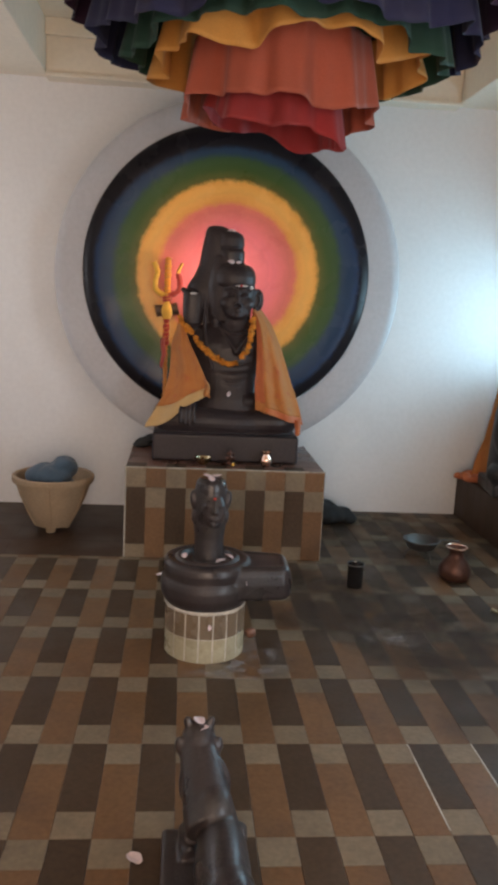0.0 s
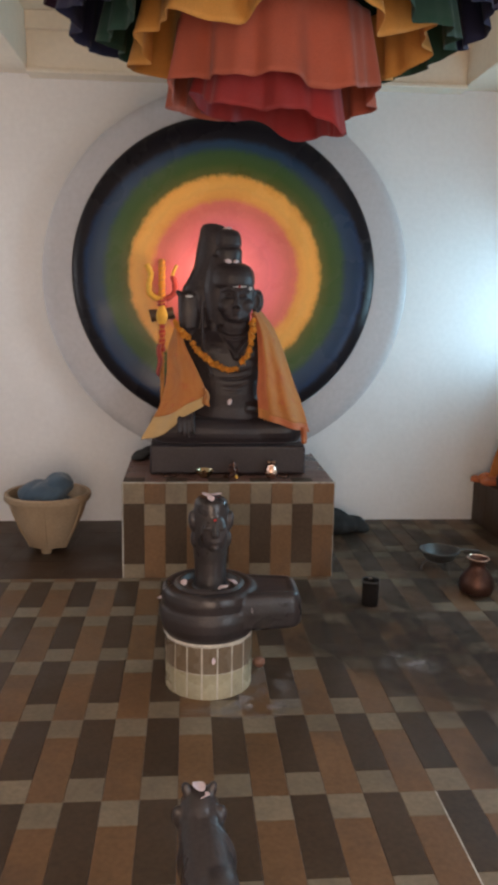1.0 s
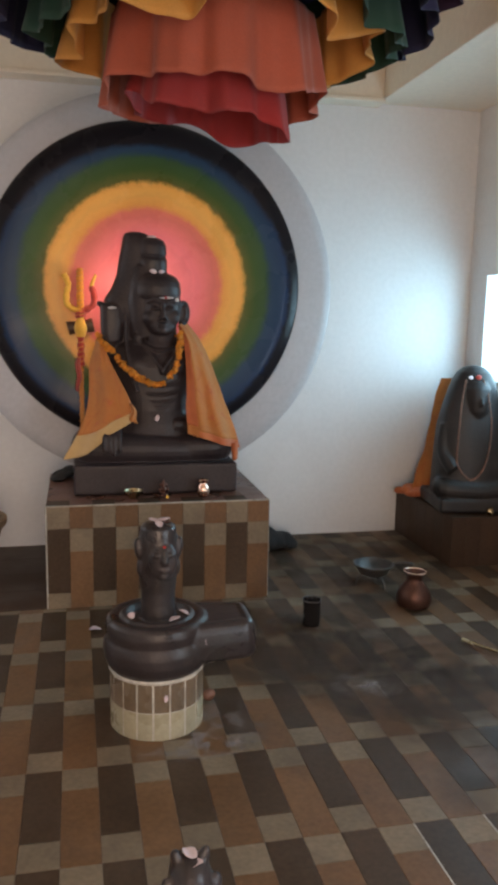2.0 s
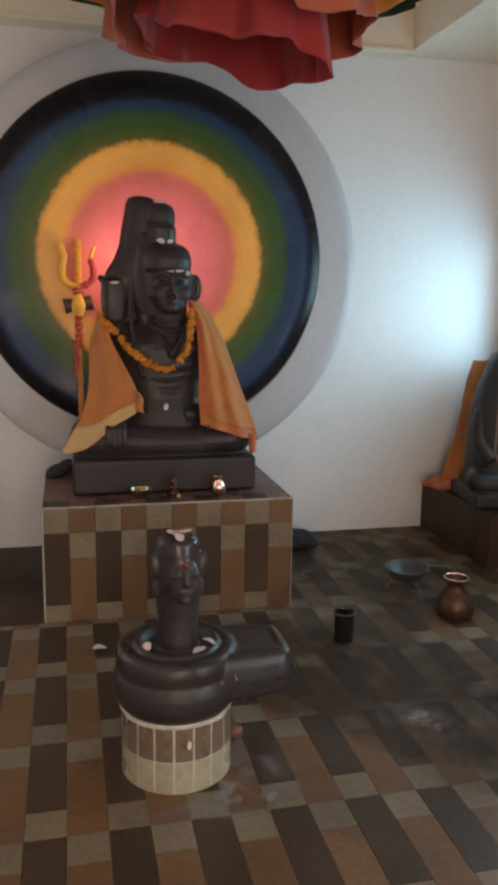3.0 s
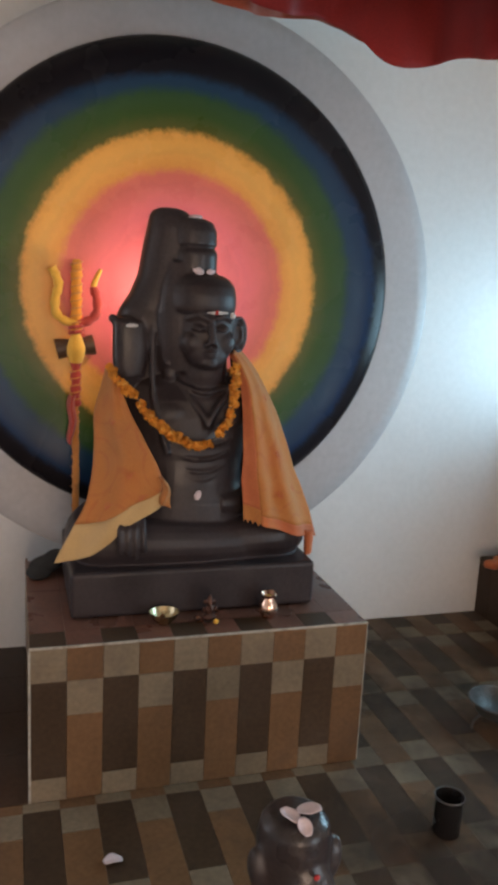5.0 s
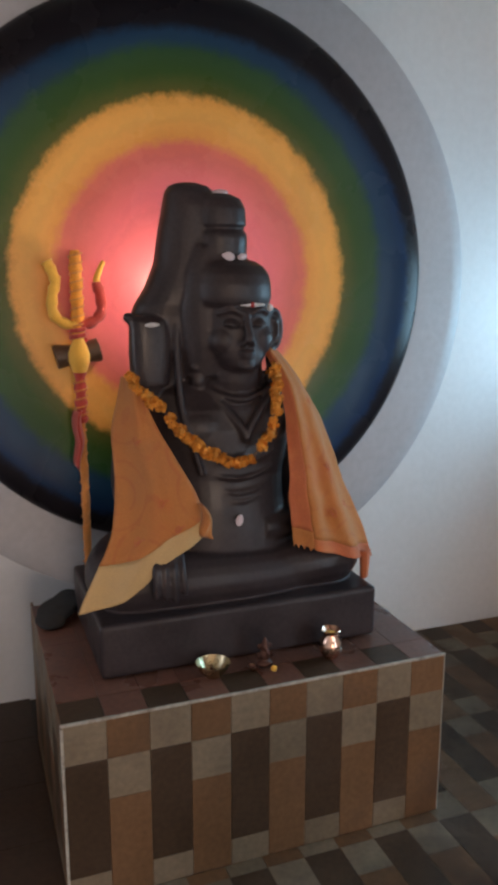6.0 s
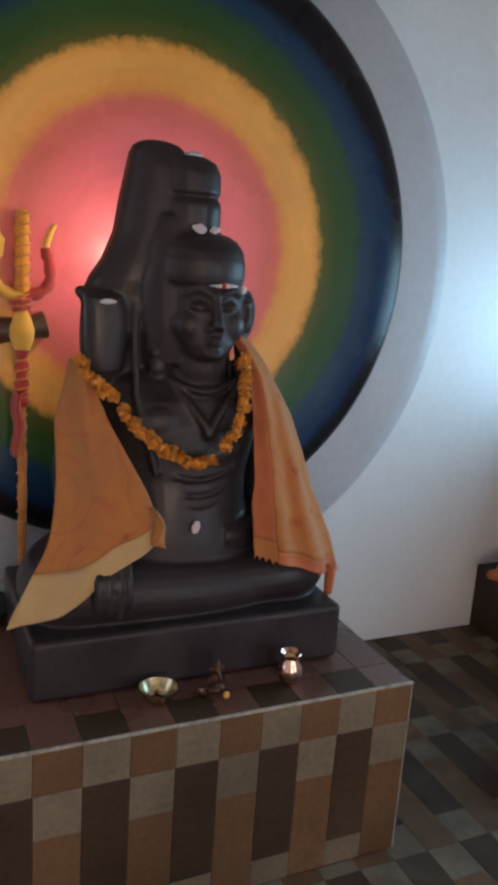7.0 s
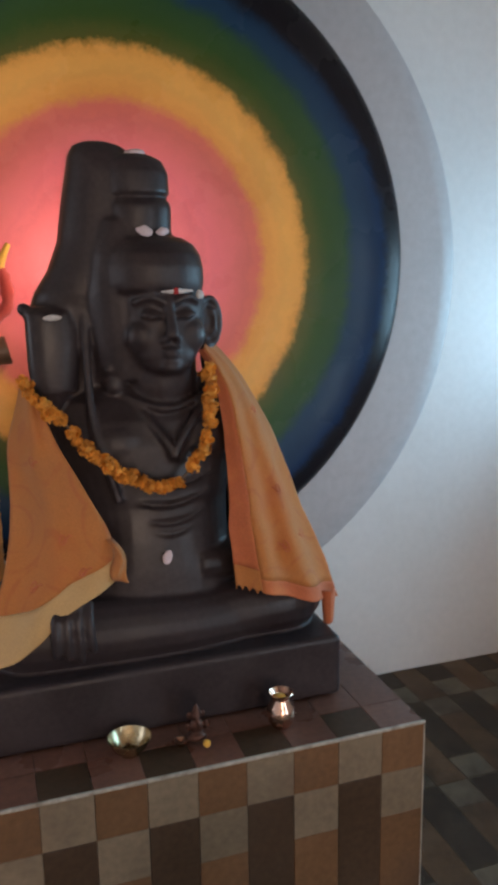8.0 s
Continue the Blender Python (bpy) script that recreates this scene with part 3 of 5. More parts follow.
    tube(bm, curve_points([(-0.06, 0.330, 0.690), (0.035, 0.292, 0.660), (0.135, 0.325, 0.692)], 16), 0.008, 8)
    for row, (drop, wide) in enumerate(((0.497, 0.10), (0.455, 0.092), (0.415, 0.080), (0.392, 0.070))):
        for k in range(17):
            u = k / 8 - 1
            ball(bm, (0.02 + u * wide, 0.268 + 0.022 * u * u - 0.002 * row, drop + 0.022 * u * u), 0.0058, seg=8)
    bm.transform(Matrix.Translation(at) @ pose(0, 0, 0, 0, 0, turn) @ Matrix.Scale(size, 4))
    ob = part(name, bm, "stone", None, weld=False)
    base = Vector(at)
    ob.data.transform(Matrix.Translation(-base))
    ob.location = base
    return tagged(carved(ob, 0.0046 * size, 3), label, "statue")


seated_statue("seated_statue", (0, 0, PED_TOP + 0.004), 0, 1.0, "black carved stone statue seated cross-legged on the tiled plinth")


def drape(bm, outer, inner, low, v0=0.0, v1=1.0, folds=5, depth=0.012, nu=26, nv=44, seed=0, gap=0.0, u0=0.0, u1=1.0):
    """A hanging cloth between two edge lines, with folds along its length."""
    a, b = curve_points(outer, 101), curve_points(inner, 101)
    rng = random.Random(seed)
    ph = [rng.uniform(0, 6.28) for _ in range(6)]
    grid = []
    for j in range(nv):
        v = v0 + (v1 - v0) * j / (nv - 1)
        k = min(99, int(v * 100))
        f = v * 100 - k
        pa, pb = a[k].lerp(a[k + 1], f), b[k].lerp(b[k + 1], f)
        row = []
        for i in range(nu):
            u = u0 + (u1 - u0) * i / (nu - 1)
            p = pa.lerp(pb, u)
            p.y -= 0.045 * math.sin(math.pi * u) * (1 - 0.3 * v)
            p.y -= depth * (0.35 + 0.65 * v) * (math.sin(folds * math.pi * u + ph[0] + 1.4 * v) + 0.5 * math.sin(2.3 * folds * u + ph[1] - 2 * v)) + gap
            p.z -= low * math.sin(math.pi * min(1.0, u / 0.62)) * v ** 3
            p.x += 0.005 * math.sin(9 * v + ph[2]) + 0.004 * noise.noise(p * 12)
            p.y += 0.016 * noise.noise(p * 7 + Vector((seed, 0, 0))) + 0.006 * noise.noise(p * 21 + Vector((0, seed, 0)))
            row.append(bm.verts.new(p))
        grid.append(row)
    for r, s in zip(grid, grid[1:]):
        for k in range(nu - 1):
            bm.faces.new((r[k], r[k + 1], s[k + 1], s[k]))
    return bm


def cloth_part(name, bm, material, parent, label="", thick=0.003):
    ob = part(name, bm, material, parent, label)
    s = ob.modifiers.new("thickness", "SOLIDIFY")
    s.thickness, s.offset = thick, 0
    return ob


shawl = thing("shawl", (0, 0.3, 1.2), "saffron printed cotton shawl draped over the statue's shoulders", "shawl")
L_OUT = [(-0.262, 0.41, 1.195), (-0.290, 0.37, 1.07), (-0.306, 0.32, 0.94), (-0.338, 0.26, 0.80), (-0.420, 0.21, 0.638)]
L_IN = [(-0.246, 0.305, 1.190), (-0.200, 0.258, 1.080), (-0.150, 0.215, 0.970), (-0.114, 0.182, 0.885), (-0.100, 0.168, 0.820)]
R_OUT = [(0.150, 0.44, 1.285), (0.232, 0.385, 1.175), (0.288, 0.335, 1.055), (0.330, 0.300, 0.920), (0.368, 0.275, 0.800), (0.412, 0.245, 0.672)]
R_IN = [(0.108, 0.32, 1.250), (0.140, 0.275, 1.160), (0.150, 0.245, 1.020), (0.136, 0.225, 0.890), (0.152, 0.195, 0.750)]
cloth_part("drape", drape(bmesh.new(), L_OUT, L_IN, 0.030, 0, 0.83, 4, 0.009, seed=3), "saffron", shawl)
cloth_part("border", drape(bmesh.new(), L_OUT, L_IN, 0.030, 0.83, 1.0, 4, 0.009, nv=12, seed=3), "gold_border", shawl, "pale gold cloth border")
cloth_part("drape", drape(bmesh.new(), R_OUT, R_IN, 0.004, 0, 0.93, 5, 0.0085, seed=8, u1=0.80), "saffron", shawl)
cloth_part("border", drape(bmesh.new(), R_OUT, R_IN, 0.004, 0.93, 1.0, 5, 0.0085, nv=8, seed=8, u1=0.80), "rust_cloth", shawl, "red-orange cloth hem")
cloth_part("border", drape(bmesh.new(), R_OUT, R_IN, 0.004, 0, 0.90, 5, 0.0085, nu=12, seed=8, u0=0.80), "rust_cloth", shawl, "red-orange inner edge")
fringe = drape(bmesh.new(), R_OUT, R_IN, 0.004, 0.90, 1.0, 5, 0.0085, nu=12, nv=8, seed=8, u0=0.80)
for k, v in enumerate(fringe.verts):
    if k >= 84:
        v.co.z += 0.007 * math.sin(k * 2.1)
cloth_part("border", fringe, "saffron", shawl, "frayed orange end")
bm = bmesh.new()
rows = []
for k in range(8):
    v = k / 7
    rows.append([bm.verts.new((0.378 + 0.006 * v + (u - 0.5) * (0.034 - 0.010 * v), 0.228 - 0.012 * math.sin(math.pi * u) + 0.012 * v, 0.700 - 0.090 * v + 0.010 * u * v)) for u in (0, 0.25, 0.5, 0.75, 1)])
for r, s in zip(rows, rows[1:]):
    for k in range(4):
        bm.faces.new((r[k], r[k + 1], s[k + 1], s[k]))
cloth_part("fold", bm, "rust_cloth", shawl, "hanging corner of the shawl")


def cloth_print(outer, inner, low, folds, depth, seed, u, v, size):
    """A small curled motif printed on the drape at u, v."""
    turns = [(0.5 * math.cos(t) * (1 - t / 16), 0.5 * math.sin(t) * (1 - t / 16)) for t in [0.45 * i for i in range(20)]]
    turns += [(0.55 + 0.12 * i, 0.10 * math.sin(1.6 * i)) for i in range(6)]
    pts = []
    for du, dv in turns:
        grid = bmesh.new()
        drape(grid, outer, inner, low, min(1, v + dv * size), min(1, v + dv * size) + 1e-5, folds, depth, nu=2, nv=2, seed=seed, u0=u + du * size * 1.6, u1=u + du * size * 1.6 + 1e-5)
        grid.verts.ensure_lookup_table()
        pts.append(grid.verts[0].co + Vector((0, -0.0022, 0)))
        grid.free()
    return tube(bmesh.new(), pts, 0.0016, 5)


for u, v, size in ((0.55, 0.62, 0.05), (0.40, 0.30, 0.05), (0.72, 0.80, 0.04), (0.30, 0.76, 0.04)):
    part("print", cloth_print(L_OUT, L_IN, 0.030, 4, 0.009, 3, u, v, size), "rust_cloth", shawl, "small rust-red printed curl")
for u, v, size in ((0.36, 0.58, 0.045), (0.30, 0.30, 0.045), (0.45, 0.80, 0.045), (0.18, 0.76, 0.04)):
    part("print", cloth_print(R_OUT, R_IN, 0.004, 5, 0.0085, 8, u, v, size), "rust_cloth", shawl, "small rust-red printed curl")
bm = bmesh.new()
rows = []
for k in range(11):
    v = k / 10
    mid = Vector((-0.124 + 0.026 * v + 0.010 * math.sin(5 * v), 0.172 - 0.012 * math.sin(math.pi * v), 0.900 - 0.080 * v))
    rows.append([bm.verts.new(mid + Vector(((u - 0.5) * (0.010 + 0.026 * v), -0.016 * math.sin(math.pi * u) + 0.007 * math.sin(7 * u + 4 * v), -0.014 * u * v))) for u in [i / 8 for i in range(9)]])
for r, t in zip(rows, rows[1:]):
    for k in range(8):
        bm.faces.new((r[k], r[k + 1], t[k + 1], t[k]))
cloth_part("fold", bm, "saffron", shawl, "folded-back inner corner of the shawl")


# marigold garland
def marigold_mesh():
    bm = bmesh.new()
    rng = random.Random(4)
    ball(bm, (0, 0, 0), 0.0125, seg=8)
    for k in range(46):
        d = Vector((rng.gauss(0, 1), rng.gauss(0, 1), rng.gauss(0, 1))).normalized()
        s = d.orthogonal().normalized()
        w = 0.005
        p = d * 0.011
        q = d * rng.uniform(0.016, 0.020)
        n = d.cross(s) * 0.003
        vs = [bm.verts.new(x) for x in (p + s * w * 0.6, q + s * w + n, q - s * w + n, p - s * w * 0.6)]
        bm.faces.new(vs)
    me = bpy.data.meshes.new("marigold")
    bm.to_mesh(me)
    bm.free()
    me.materials.append(M["marigold"])
    return me


garland = thing("garland", (0, 0.25, 1.0), "orange marigold garland hung round the statue's neck", "garland")
LINE = [(-0.262, 0.300, 1.205), (-0.225, 0.262, 1.160), (-0.190, 0.250, 1.125), (-0.135, 0.242, 1.060), (-0.085, 0.238, 1.015), (-0.025, 0.238, 0.985), (0.045, 0.240, 0.992), (0.092, 0.243, 1.060), (0.112, 0.250, 1.145), (0.118, 0.285, 1.215)]
bm = bmesh.new()
tube(bm, curve_points(LINE, 40), 0.003, 6)
part("string", bm, "wood", garland)
flower = marigold_mesh()
rng = random.Random(12)
for i, p in enumerate(curve_points(LINE, 44)):
    if i in (5, 10, 29, 30):
        continue
    ob = new("flower", flower)
    ob.parent = garland
    ob.location = p - garland.location + Vector((rng.uniform(-0.006, 0.006), rng.uniform(-0.012, 0.0), rng.uniform(-0.006, 0.006)))
    ob.rotation_euler = [rng.uniform(0, 6.28) for _ in range(3)]
    ob.scale = [rng.uniform(0.66, 1.0)] * 3


# trident wrapped in cloth
trident = thing("trident", (-0.335, 0.625, PED_TOP), "standing trident wrapped in yellow, orange and red cloth", "trident")
TX, TY = -0.335, 0.625
bm = bmesh.new()
tube(bm, curve_points([(TX, TY, PED_TOP), (TX + 0.002, TY, 0.8), (TX - 0.002, TY, 1.05)], 20), [0.0115 + 0.0015 * math.sin(i * 2.1) for i in range(20)], 12)
part("shaft", bm, "orange_wrap", trident, "shaft bound in faded orange cloth")
bm = bmesh.new()
tube(bm, [(TX, TY, 1.04 + 0.012 * i) for i in range(13)], [0.016 + 0.004 * math.sin(i * 1.7) for i in range(13)], 12)
part("binding", bm, "red_cloth", trident, "twisted red and orange binding")
bm = bmesh.new()
lathe(bm, [(0.012, 1.17), (0.022, 1.19), (0.030, 1.215), (0.031, 1.235), (0.022, 1.262), (0.014, 1.28), (0.014, 1.30), (0.01, 1.305)], (TX, TY, 0), 18)
part("knob", bm, "yellow_cloth", trident, "bulb wrapped in yellow cloth")
drum_part = bmesh.new()
tube(drum_part, [(TX - 0.062, TY + 0.028, 1.225), (TX - 0.058, TY + 0.028, 1.226), (TX, TY + 0.028, 1.235), (TX + 0.058, TY + 0.028, 1.244), (TX + 0.062, TY + 0.028, 1.245)], [0.033, 0.034, 0.026, 0.034, 0.033], 18)
part("hand_drum", drum_part, "wood", trident, "small dark hourglass drum tied behind")
bm = bmesh.new()
tube(bm, [(TX + 0.021 * math.cos(a * 0.9), TY + 0.021 * math.sin(a * 0.9), 1.275 + 0.0024 * a) for a in range(16)], 0.0065, 8)
part("thread", bm, "red_cloth", trident, "red and white thread")
bm = bmesh.new()
tube(bm, [(TX, TY, 1.29 + 0.0165 * i) for i in range(15)], [0.0175 + 0.003 * math.sin(i * 2.4) for i in range(14)] + [0.012], 12)
part("middle_prong", bm, "marigold", trident)
for s, mat in ((-1, "yellow_cloth"), (1, "red_cloth")):
    bm = bmesh.new()
    pts = curve_points([(TX, TY, 1.318), (TX + s * 0.035, TY, 1.322), (TX + s * 0.066, TY, 1.35), (TX + s * 0.066, TY, 1.40), (TX + s * 0.056, TY, 1.435), (TX + s * 0.066, TY, 1.468), (TX + s * 0.078, TY, 1.492)], 22)
    tube(bm, pts if s < 0 else pts[:15], ([0.0150 + 0.0022 * math.sin(i * 2.2) for i in range(22)])[:len(pts if s < 0 else pts[:15])], 12)
    side = part("side_prong", bm, mat, trident)
    if s > 0:
        bm = bmesh.new()
        tube(bm, pts[14:], [0.0105 - 0.0006 * i for i in range(8)], 10)
        part("tip", bm, "yellow_cloth", side, "bare yellow tip")
for z0, z1, r, turns, mat in ((1.300, 1.515, 0.0185, 9, "orange_wrap"), (0.50, 1.02, 0.0120, 15, "orange_wrap"), (1.045, 1.165, 0.0185, 5, "orange_wrap")):
    bm = bmesh.new()
    n = turns * 10
    tube(bm, [(TX + r * math.cos(6.2832 * turns * i / n), TY + r * math.sin(6.2832 * turns * i / n), z0 + (z1 - z0) * i / n) for i in range(n + 1)], 0.0026, 6)
    part("wrap", bm, mat, trident, "strip of cloth wound round the shaft")
bm = bmesh.new()
drape(bm, [(TX - 0.025, TY - 0.012, 1.08), (TX - 0.028, TY - 0.014, 1.0), (TX - 0.024, TY - 0.012, 0.92)], [(TX - 0.004, TY - 0.02, 1.08), (TX - 0.002, TY - 0.02, 1.0), (TX - 0.010, TY - 0.018, 0.91)], 0, folds=2, depth=0.003, nu=8, nv=14)
cloth_part("ribbon", bm, "red_cloth", trident, "hanging red ribbon")


# dark cloth tucked beside the statue
bm = bmesh.new()
for at, r, turn in (((-0.435, 0.60, 0.492), (0.058, 0.075, 0.020), (0, -14, 10)), ((-0.395, 0.62, 0.505), (0.05, 0.06, 0.026), (0, -10, 0)), ((-0.46, 0.55, 0.484), (0.04, 0.06, 0.013), (0, -8, 20))):
    ball(bm, at, r, turn)
for v in bm.verts:
    v.co += Vector((noise.noise(v.co * 20), noise.noise(v.co * 20 + Vector((5, 0, 0))), noise.noise(v.co * 20 + Vector((0, 7, 0))))) * 0.008
    v.co.z = max(v.co.z, PED_TOP + 0.001)
rag = part("dark_rag", bm, "black_cloth", None, weld=False)
rag.data.transform(Matrix.Translation((0.43, -0.6, -PED_TOP)))
rag.location = (-0.43, 0.6, PED_TOP)
tagged(carved(rag, 0.005, 3), "crumpled dark rag on the plinth behind the statue", "cloth")

# bulb behind the statue
bulb = thing("bulb", BULB, "small warm light bulb hanging behind the statue's head", "bulb")
glass = bpy.data.materials.new("bulb_glass")
glass.use_nodes = True
glass.node_tree.nodes["Principled BSDF"].inputs["Transmission Weight"].default_value = 1.0
glass.node_tree.nodes["Principled BSDF"].inputs["Roughness"].default_value = 0.3
M["bulb_glass"] = glass
bm = bmesh.new()
ball(bm, BULB, (0.016, 0.016, 0.019), seg=16)
globe = part("globe", bm, "bulb_glass", bulb)
globe.visible_shadow = False
bm = bmesh.new()
lathe(bm, [(0.009, 0.016), (0.012, 0.02), (0.012, 0.045), (0.005, 0.05)], tuple(BULB), 16)
part("holder", bm, "black_plastic", bulb)
bm = bmesh.new()
tube(bm, curve_points([BULB + Vector((0, 0, 0.048)), BULB + Vector((0.02, 0.05, 0.085)), BULB + Vector((0.03, 0.118, 0.09))], 8), 0.003, 6)
part("wire", bm, "black_plastic", bulb)

# marks and petals on the statue
def blob(name, at, r, mat, label, category, seed=0, turn=(0, 0, 0), group=""):
    """A small irregular flake."""
    bm = bmesh.new()
    ball(bm, (0, 0, 0), r, seg=12)
    for v in bm.verts:
        v.co += v.co.normalized() * noise.noise(v.co * (2.5 / max(r)) + Vector((seed * 3.1, 0, 0))) * 0.45 * min(max(r) * 0.4, v.co.length)
    bm.transform(pose(0, 0, 0, *turn))
    ob = part(name, bm, mat)
    ob.location = at
    return tagged(ob, label, category, group)


def petal(at, size, turn, seed, label, group):
    """A curled flower petal."""
    bm = bmesh.new()
    n = 9
    grid = []
    for j in range(n):
        v = j / (n - 1)
        w = math.sin(math.pi * (0.08 + 0.84 * v)) ** 0.7 * 0.42
        grid.append([bm.verts.new(((2 * i / (n - 1) - 1) * w * size, (v - 0.5) * size, 0.25 * size * ((2 * i / (n - 1) - 1) * w * 2) ** 2 + 0.22 * size * (v - 0.5) ** 2 + 0.03 * size * math.sin(seed + 7 * v))) for i in range(n)])
    for r, s in zip(grid, grid[1:]):
        for k in range(n - 1):
            bm.faces.new((r[k], r[k + 1], s[k + 1], s[k]))
    bm.transform(pose(0, 0, 0, *turn))
    ob = part("petal", bm, "petal", None)
    ob.location = at
    s = ob.modifiers.new("thickness", "SOLIDIFY")
    s.thickness = 0.0012
    return tagged(ob, label, "petal", group)


blob("ash_mark", (0.052, 0.262, 1.380), (0.034, 0.006, 0.0055), "white_mark", "smeared white ash line on the statue's brow", "mark", 1)
blob("vermilion_dot", (0.050, 0.258, 1.380), (0.0065, 0.004, 0.008), "red_mark", "small red dot on the statue's brow", "mark", 2)
blob("ash_mark", (-0.193, 0.330, 1.330), (0.019, 0.005, 0.006), "white_mark", "white ash smear on the raised palm", "mark", 3)
blob("ash_mark", (0.104, 0.275, 1.372), (0.009, 0.006, 0.010), "white_mark", "white ash spot beside the brow", "mark", 4)
blob("flower_flake", (-0.004, 0.284, 1.499), (0.018, 0.005, 0.010), "petal", "white petal stuck on the statue's hair band", "petal", 11, (0, 8, 0), "petals on the statue")
blob("flower_flake", (0.033, 0.288, 1.499), (0.015, 0.005, 0.008), "petal", "white petal stuck on the statue's hair band", "petal", 12, (0, -10, 15), "petals on the statue")
blob("flower_flake", (0.008, 0.240, 0.822), (0.011, 0.004, 0.015), "petal", "white petal lying against the statue's lap", "petal", 13, (-15, 20, 0), "petals on the statue")
blob("flower_flake", (-0.008, 0.340, 1.658), (0.022, 0.016, 0.007), "petal", "white petal on top of the statue's head", "petal", 14, (8, 0, 0), "petals on the statue")

# little vessels on the plinth edge
def lathe_thing(name, at, profile, mat, label, category, seg=36):
    bm = bmesh.new()
    lathe(bm, profile, (0, 0, 0), seg)
    ob = part(name, bm, mat)
    ob.location = at
    return tagged(ob, label, category)


Z = PED_TOP + 0.004
pot = thing("copper_pot", (0.205, 0.085, Z), "small polished copper water pot on the plinth edge", "pot")
bm = bmesh.new()
lathe(bm, [(0.0, 0.0), (0.018, 0.0), (0.020, 0.003), (0.028, 0.015), (0.031, 0.03), (0.027, 0.048), (0.019, 0.060), (0.0185, 0.066), (0.026, 0.076), (0.0245, 0.0775), (0.016, 0.068), (0.016, 0.055), (0.024, 0.045), (0.0, 0.02)], (0.205, 0.085, Z), 36, cap=False)
part("vessel", bm, "copper", pot)
bm = bmesh.new()
ball(bm, (0.203, 0.085, Z + 0.066), (0.015, 0.015, 0.006), seg=10)
part("filling", bm, "yellow_cloth", pot, "yellow flowers inside")
lathe_thing("brass_bowl", (-0.115, 0.095, Z), [(0.0, 0.0), (0.02, 0.0), (0.022, 0.004), (0.036, 0.018), (0.043, 0.033), (0.0445, 0.036), (0.042, 0.0362), (0.034, 0.019), (0.02, 0.0055), (0.0, 0.004)], "brass", "shallow shiny brass bowl on the plinth edge", "bowl")
bm = bmesh.new()
ball(bm, (0, 0, 0.012), (0.022, 0.017, 0.012), seg=12)
ball(bm, (0, 0.002, 0.034), (0.015, 0.012, 0.018), seg=12)
ball(bm, (0, 0, 0.058), (0.011, 0.010, 0.012), seg=12)
ball(bm, (-0.014, 0.003, 0.058), (0.007, 0.003, 0.009), seg=8)
ball(bm, (0.014, 0.003, 0.058), (0.007, 0.003, 0.009), seg=8)
tube(bm, curve_points([(0, -0.009, 0.055), (0.002, -0.014, 0.044), (0.007, -0.014, 0.034)], 6), 0.0035, 6)
ball(bm, (-0.019, -0.002, 0.036), (0.006, 0.006, 0.011), seg=8)
ball(bm, (0.019, -0.002, 0.036), (0.006, 0.006, 0.011), seg=8)
lathe(bm, [(0.009, 0.066), (0.006, 0.076), (0.001, 0.084)], (0, 0, 0), 10)
idol = part("figurine", bm, "dull_copper")
idol.location = (0.022, 0.090, Z)
tagged(carved(idol, 0.0022, 2), "tiny reddish metal seated figurine on the plinth edge", "figurine")
blob("marigold_scrap", (0.036, 0.062, Z + 0.008), (0.008, 0.007, 0.009), "yellow_cloth", "scrap of yellow marigold beside the figurine", "flower", 6)
lathe_thing("oil_lamp", (-0.012, 0.086, Z), [(0.0, 0.0), (0.008, 0.0), (0.014, 0.008), (0.0145, 0.012), (0.012, 0.0125), (0.0, 0.006)], "copper", "tiny metal oil lamp beside the figurine", "lamp", 20)


# ---- stone emblem on its tiled drum ----
LX, LY = -0.122, -1.035
drum = thing("tiled_drum", (LX, LY, 0), "round drum pedestal faced with cream and taupe tiles", "pedestal")
bm = bmesh.new()
lathe(bm, [(0.1482, 0.0), (0.1482, 0.186), (0.1520, 0.188), (0.1535, 0.194), (0.149, 0.199), (0.12, 0.199)], (LX, LY, 0), 60)
for v in bm.verts:
    if v.co.z > 0.187:
        v.co += Vector((noise.noise(v.co * 30), noise.noise(v.co * 30 + Vector((4, 0, 0))), 0.6 * noise.noise(v.co * 22))) * 0.006
part("core", bm, "joint", drum, "white cement joints")
for k in range(18):
    for z0, z1, mat in ((0.004, 0.092, "cream_tile"), (0.095, 0.186, "taupe_tile")):
        bm = bmesh.new()
        a0, a1 = 2 * math.pi * (k + 0.06) / 18, 2 * math.pi * (k + 0.94) / 18
        vs = []
        for r in (0.140, 0.1495):
            for z in (z0, z1):
                for i in range(4):
                    a = a0 + (a1 - a0) * i / 3
                    vs.append(bm.verts.new((LX + r * math.cos(a), LY + r * math.sin(a), z)))
        for i in range(3):
            bm.faces.new((vs[8 + i], vs[9 + i], vs[13 + i], vs[12 + i]))
            bm.faces.new((vs[12 + i], vs[13 + i], vs[5 + i], vs[4 + i]))
            bm.faces.new((vs[8 + i], vs[9 + i], vs[1 + i], vs[i]))
        bm.faces.new((vs[8], vs[12], vs[4], vs[0]))
        bm.faces.new((vs[11], vs[15], vs[7], vs[3]))
        part("tile", bm, mat, drum, smooth=False)

